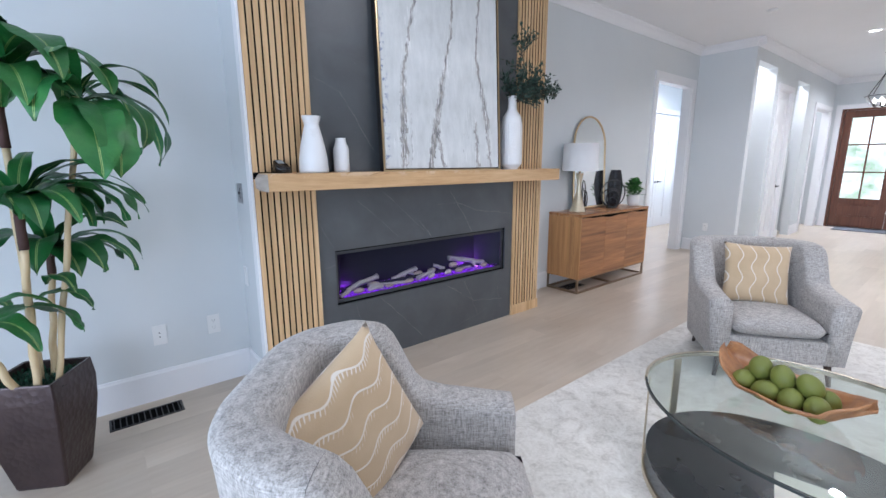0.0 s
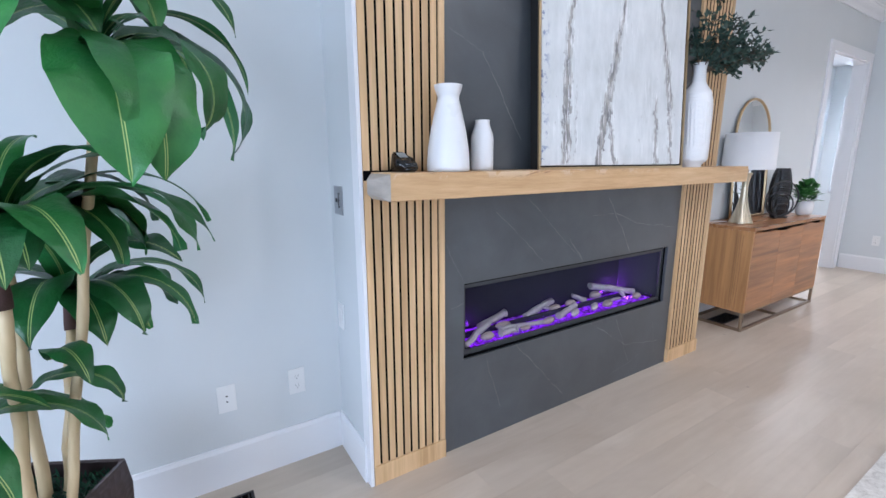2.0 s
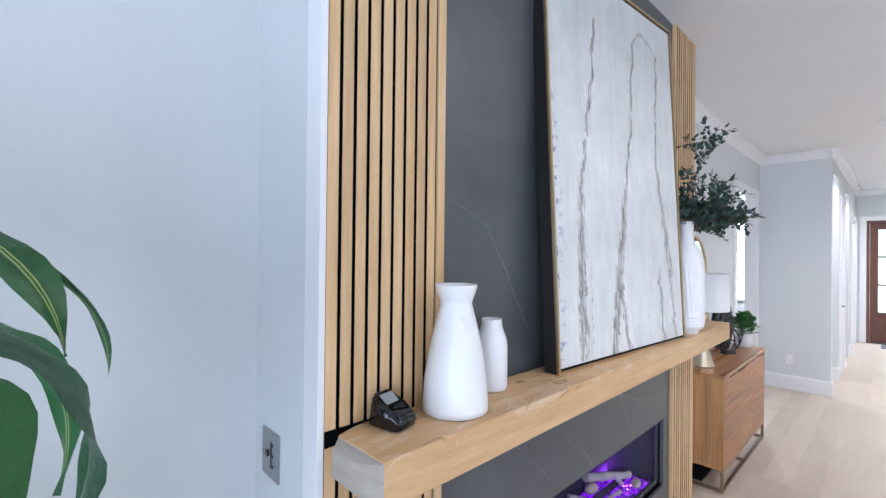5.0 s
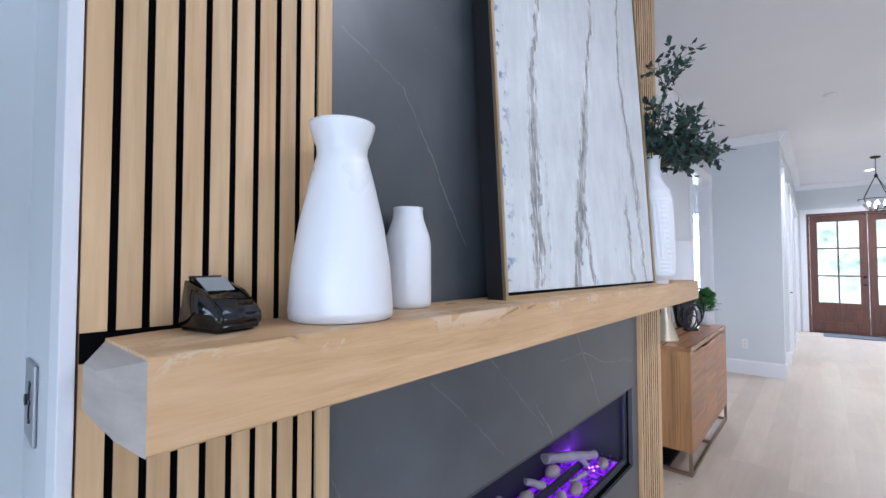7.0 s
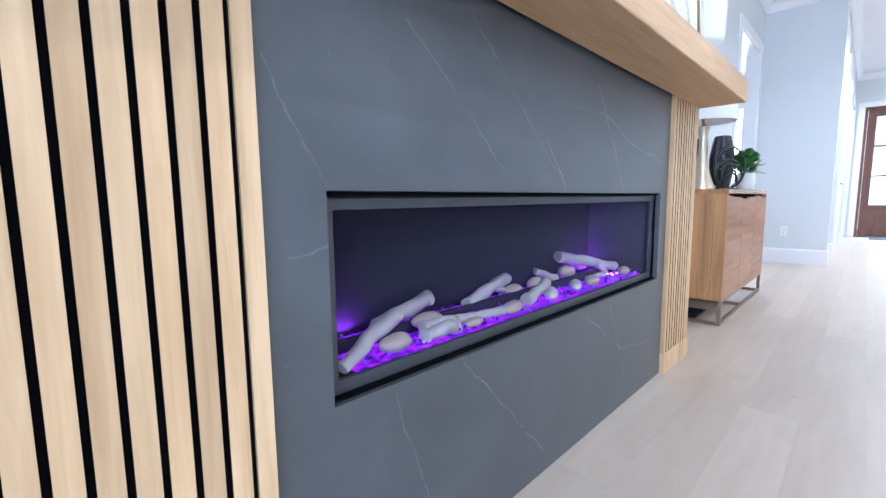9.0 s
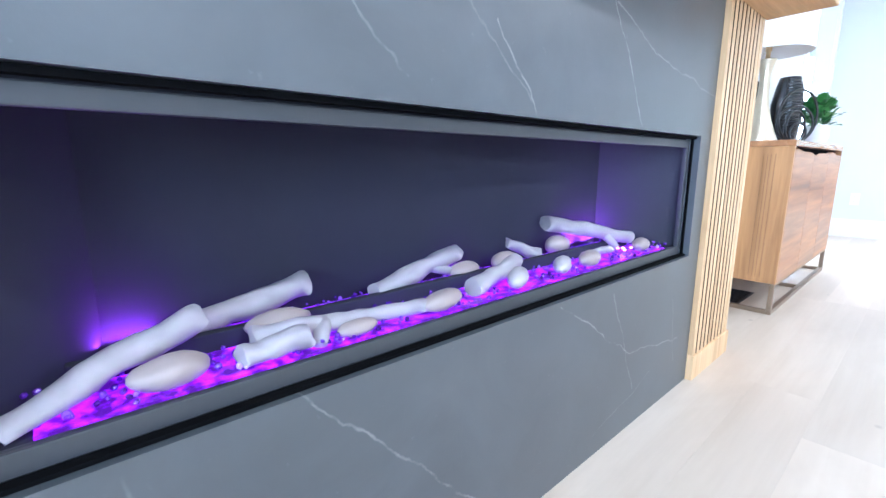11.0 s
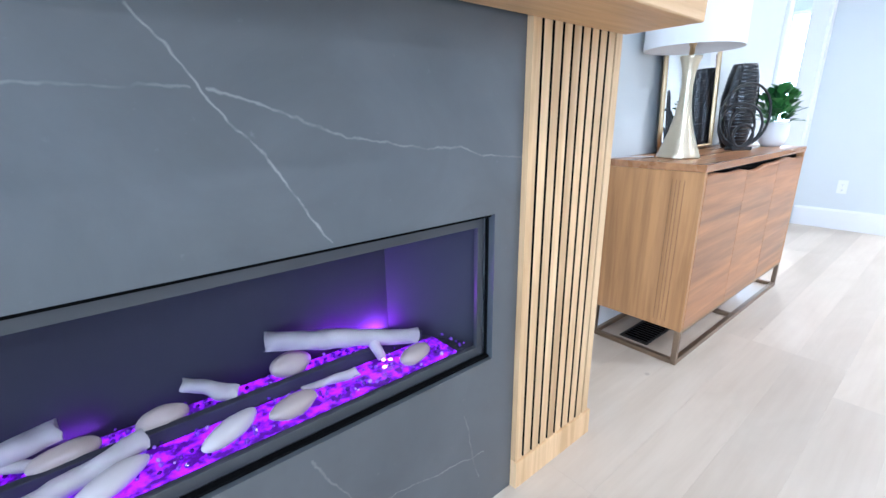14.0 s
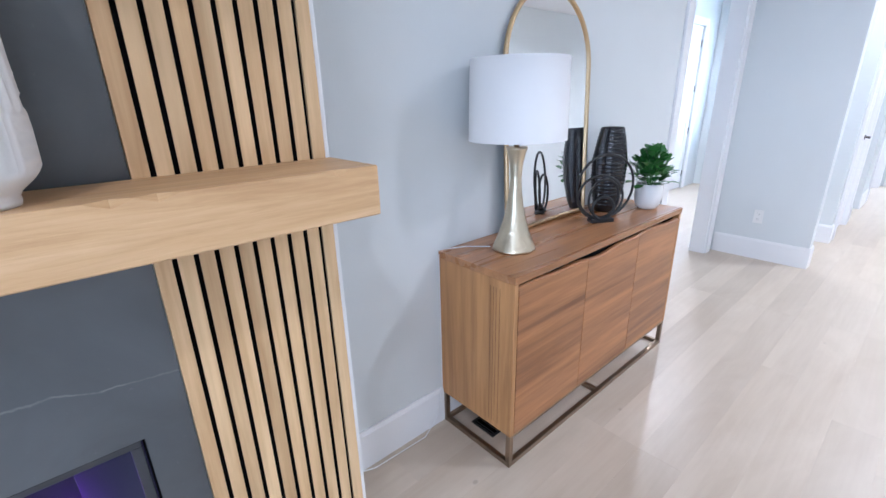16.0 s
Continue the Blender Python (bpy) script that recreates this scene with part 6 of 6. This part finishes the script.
dl = entry_door(1.432, 2.39, "door_front_1", "mahogany front door leaf with six glass panes, closed")
dr = entry_door(0.47, 1.428, "door_front_2", "mahogany front door leaf with six glass panes, closed")
for z in (1.08, 1.25):
    part("door_knob", moved(lathe([(0, 0), (0.028, 0), (0.028, 0.008), (0.012, 0.012), (0.012, 0.035), (0.026, 0.042), (0.026, 0.058), (0, 0.064)], 20), Matrix.Translation((0.0, 0.06, z)) @ Matrix.Rotation(radians(-90), 4, "Y")), BLACK_METAL, dl, "dark bronze knob", True)
fr = bmesh.new()
for a, b, lo, hi in ((0.42, 0.468, 0, 2.69), (2.392, 2.44, 0, 2.69), (0.468, 2.392, 2.647, 2.69)):
    add_box(fr, FRONT - 0.002, FRONT + 0.16, a, b, lo, hi)
structure("door_frame_front", fr, MAHOGANY, "mahogany frame of the double front door", "door frame")
cs = bmesh.new()
add_box(cs, FRONT - 0.022, FRONT - 0.0005, 2.44, 2.55, 0, 2.79, 0.003)
add_box(cs, FRONT - 0.022, FRONT - 0.0005, 0.31, 0.42, 0, 2.79, 0.003)
add_box(cs, FRONT - 0.022, FRONT - 0.0005, 0.42, 2.44, 2.69, 2.79, 0.003)
structure("door_casing_front", cs, TRIM, "flat white painted casing round the front doors", "casing")
structure("door_sill", box(FRONT, FRONT + 0.17, 0.468, 2.392, 0.0, 0.018), BLACK_METAL, "dark metal door sill", "sill")
mat_ = paint("grey_mat", (0.12, 0.125, 0.14), 0.95, 180, 0.5, 0.2)
tagged(part("door_mat", box(FRONT - 0.62, FRONT - 0.04, 0.25, 2.20, 0.0006, 0.014, 0.004), mat_), "long dark grey woven mat before the front doors", "mat")


def lever(parent, x, z, y, way):
    part("door_handle", joined(
        moved(lathe([(0, 0), (0.028, 0), (0.028, 0.008), (0.010, 0.010), (0.010, 0.05), (0, 0.05)], 18), Matrix.Translation((x, y, z)) @ Matrix.Rotation(radians(90), 4, "X")),
        box(min(x, x + way * 0.12), max(x, x + way * 0.12), y - 0.056, y - 0.044, z - 0.009, z + 0.009, 0.004)), BLACK_METAL, parent, "black lever handle")


def white_door(name, x0, x1, y, h, handle_left, label):
    """A white two-panel door in a wall along x, its face towards -y."""
    d = thing(name, label, "door", pose(x0, y, 0.008), "", "structure")
    w = x1 - x0
    st = 0.12
    part("stile", box(0.003, st, 0, 0.04, 0, h, 0.002), TRIM, d)
    part("stile", box(w - st, w - 0.003, 0, 0.04, 0, h, 0.002), TRIM, d)
    part("rail", box(st, w - st, 0, 0.04, 0, 0.22, 0.002), TRIM, d)
    part("rail", box(st, w - st, 0, 0.04, h - 0.12, h, 0.002), TRIM, d)
    part("rail", box(st, w - st, 0, 0.04, h - 0.55, h - 0.44, 0.002), TRIM, d)
    part("panel", box(st, w - st, 0.012, 0.03, h - 0.44, h - 0.12), TRIM, d)
    part("panel", box(st, w / 2 - 0.045, 0.012, 0.03, 0.22, h - 0.55), TRIM, d)
    part("panel", box(w / 2 + 0.045, w - st, 0.012, 0.03, 0.22, h - 0.55), TRIM, d)
    part("rail", box(w / 2 - 0.045, w / 2 + 0.045, 0, 0.04, 0.22, h - 0.55, 0.002), TRIM, d)
    hx, way = (0.06, 1) if handle_left else (w - 0.06, -1)
    lever(d, hx, 1.06, -0.0005, way)
    gx = w - 0.012 if handle_left else -0.004
    for z in (0.25, h * 0.38, h * 0.64, h - 0.25):
        part("hinge", box(gx, gx + 0.016, -0.008, 0.004, z - 0.05, z + 0.05, 0.002), BLACK_METAL, d, "black hinge")
    return d


white_door("door_hall", 9.60, 10.32, HALL + 0.03, 2.73, False, "white panelled hall door with black lever, closed")
white_door("door_side_room_1", 10.43, 11.41, 4.985, 2.585, True, "white panelled door in the side room, closed")
white_door("door_side_room_2", 9.45, 10.425, 4.985, 2.585, False, "white panelled door in the side room, closed")


def window(name, at, w, h, cols, rows, label):
    """A framed window in its own axes: x through the wall, y along it."""
    d = thing(name, label, "window", at, "", "structure")
    wf = part("window_frame", joined(box(0, 0.08, 0, 0.05, 0, h), box(0, 0.08, w - 0.05, w, 0, h), box(0, 0.08, 0.05, w - 0.05, 0, 0.05), box(0, 0.08, 0.05, w - 0.05, h - 0.05, h)), TRIM, d)
    gw, gh = (w - 0.1 - 0.02 * (cols - 1)) / cols, (h - 0.1 - 0.02 * (rows - 1)) / rows
    for c in range(1, cols):
        part("glazing_bar", box(0.02, 0.05, 0.05 + c * gw + (c - 1) * 0.02, 0.05 + c * (gw + 0.02), 0.05, h - 0.05), TRIM, d)
    for r in range(1, rows):
        for c in range(cols):
            ya = 0.05 + c * (gw + 0.02)
            part("glazing_bar", box(0.02, 0.05, ya, ya + gw, 0.05 + r * gh + (r - 1) * 0.02, 0.05 + r * (gh + 0.02)), TRIM, d)
    for r in range(rows):
        for c in range(cols):
            ya, za = 0.05 + c * (gw + 0.02), 0.05 + r * (gh + 0.02)
            pn = part("pane", box(0.033, 0.037, ya, ya + gw, za, za + gh), PANE, wf)
            pn.visible_shadow = False
    part("window_sill", box(-0.03, 0.0, -0.03, w + 0.03, -0.03, 0.0, 0.003), TRIM, d)


window("window_side_room", pose(12.03, 3.95, 0.85), 0.80, 1.90, 2, 4, "white framed window with bright daylight beyond")
# the west pair stands out of view, added to let fill light in
window("window_west_1", pose(WEST - 0.14, -3.4, 0.25), 2.6, 2.2, 2, 1, "large white framed window, unseen, added to let in fill light")
window("window_west_2", pose(WEST - 0.14, -0.1, 0.25), 2.2, 2.2, 2, 1, "large white framed window, unseen, added to let in fill light")



# bright distance beyond the glazing
def distance_material():
    n = Net("bright_distance")
    f = n.noise(1.0, 6, 0.72)
    z = n.xyz()[2]
    col = n.ramp(f, [(0.36, (0.16, 0.27, 0.13)), (0.46, (0.50, 0.62, 0.44)), (0.56, (0.90, 0.95, 0.92)), (0.66, (1.0, 1.0, 1.0))])
    n.link(col, n.bsdf.inputs["Emission Color"])
    return n.done((0.5, 0.5, 0.5), 1.0, 0.0, Emission_Strength=1.35)


DIST = distance_material()
DIST.cycles.emission_sampling = "NONE"
structure("backdrop_1", box(21.0, 21.1, -8, 12, -1, 9), DIST, "bright garden trees and sky far outside", "backdrop")
structure("ground", box(-60, 80, -60, 60, -0.45, -0.25), paint("pale_paving", (0.35, 0.34, 0.32), 0.9, 20, 0.2, 0.1), "pale paved ground outside the house", "ground")

# recessed lights
LIT = glow("lit_lens", (1.0, 0.97, 0.93), 9.0)
LIT.cycles.emission_sampling = "NONE"
can = thing("recessed_light", "round white recessed ceiling light, lit", "ceiling light", pose(*CANS[0], CEILING), "recessed ceiling lights")
part("trim_ring", lathe([(0.066, -0.001), (0.066, -0.006), (0.092, -0.008), (0.097, -0.001), (0.066, -0.001)], 36), TRIM, can, smooth=True)
part("lens", lathe([(0, -0.002), (0.065, -0.002), (0.065, -0.004), (0, -0.004)], 30), LIT, can, "glowing lens")
# the last four are the unseen cans added for brightness
for cx, cy in CANS[1:] + [(9.6, 4.2), (8.86, 3.02), (11.05, 3.02), (12.9, 3.4)]:
    copy_thing(can, pose(cx, cy, CEILING))
det = part("smoke_detector", moved(lathe([(0, 0), (0.055, 0), (0.06, -0.012), (0.045, -0.03), (0, -0.032)], 30), Matrix.Identity(4)), PLATE, None, "", True, pose(6.9, 2.1, CEILING - 0.0005))
tagged(det, "small round white smoke detector on the ceiling", "detector")

# lantern pendant in the hall
pen = thing("pendant_lantern", "black open teardrop pendant lantern with glowing bulbs", "pendant lamp", pose(11.0, 1.48, CEILING))
part("canopy", lathe([(0, -0.03), (0.05, -0.03), (0.066, -0.012), (0.068, -0.0005), (0, -0.0005)], 30), BLACK_METAL, pen, smooth=True)
part("stem", tube([(0, 0, -0.03), (0, 0, -0.30)], 0.006, 8), BLACK_METAL, pen)
part("hub", lathe([(0, -0.36), (0.02, -0.35), (0.026, -0.32), (0.014, -0.29), (0, -0.29)], 18), BLACK_METAL, pen, smooth=True)
for i in range(4):
    a = radians(45 + 90 * i)
    c, s = math.cos(a), math.sin(a)
    part("rod", tube([(0.012 * c, 0.012 * s, -0.33), (0.235 * c, 0.235 * s, -0.72), (0.10 * c, 0.10 * s, -0.92)], 0.006, 8), BLACK_METAL, pen)
part("ring", tube([(0.235 * math.cos(2 * math.pi * i / 40), 0.235 * math.sin(2 * math.pi * i / 40), -0.72) for i in range(40)], 0.006, 8, True), BLACK_METAL, pen)
part("glass_bowl", lathe([(0.228, -0.70), (0.20, -0.80), (0.13, -0.89), (0.0, -0.915), (0.0, -0.912), (0.128, -0.886), (0.197, -0.798), (0.225, -0.70)], 36), glass("lantern_glass", (0.97, 0.98, 1.0), 0.0, 1.2), pen, "clear glass bowl", True).visible_shadow = False
for i in range(4):
    a = radians(90 * i)
    part("bulb", moved(lathe([(0, 0), (0.012, 0.004), (0.017, 0.03), (0.010, 0.06), (0, 0.075)], 14), Matrix.Translation((0.07 * math.cos(a), 0.07 * math.sin(a), -0.80))), glow("bulb_glow", (1.0, 0.93, 0.82), 14.0) if i == 0 else bpy.data.materials["bulb_glow"], pen, "glowing candle bulb", True)
    part("socket", moved(lathe([(0, -0.06), (0.010, -0.06), (0.011, 0), (0, 0)], 12), Matrix.Translation((0.07 * math.cos(a), 0.07 * math.sin(a), -0.80))), BLACK_METAL, pen)

# ---- floor planks ----
rng = random.Random(5)
floor_planks = tagged(new("floor_planks"), "wide pale oak floorboards with a few knots", "floor", "", "structure")
lengths = [1.2, 1.5, 1.8, 2.1]
starters = [0.5, 0.8, 1.1, 1.4, 1.7]
plank_meshes = {L: mesh_of("floorboard", plank_mesh(L, 0.19), OAK_FLOOR) for L in lengths + starters}
rest = bmesh.new()
y = SOUTH
count = 0
while y < 5.2:
    x, end = WEST - 0.15, FRONT + 0.15
    while x < end - 0.01:
        L = rng.choice(starters if x < WEST else lengths)
        whole = x + L <= end
        L = min(L, end - x)
        if whole and y > -1.4 and y < 3.4 and count < 290:
            ob = new("floorboard", plank_meshes[L])
            ob.parent = floor_planks
            ob.matrix_basis = pose(x, y, 0)
            count += 1
        else:
            add_box(rest, x + 0.0001, x + L - 0.0001, y + 0.0001, y + 0.1899, -0.011, 0.0)
        x += L
    y += 0.19
tagged(part("far_floorboards", rest, OAK_FLOOR, floor_planks), kind="stuff")
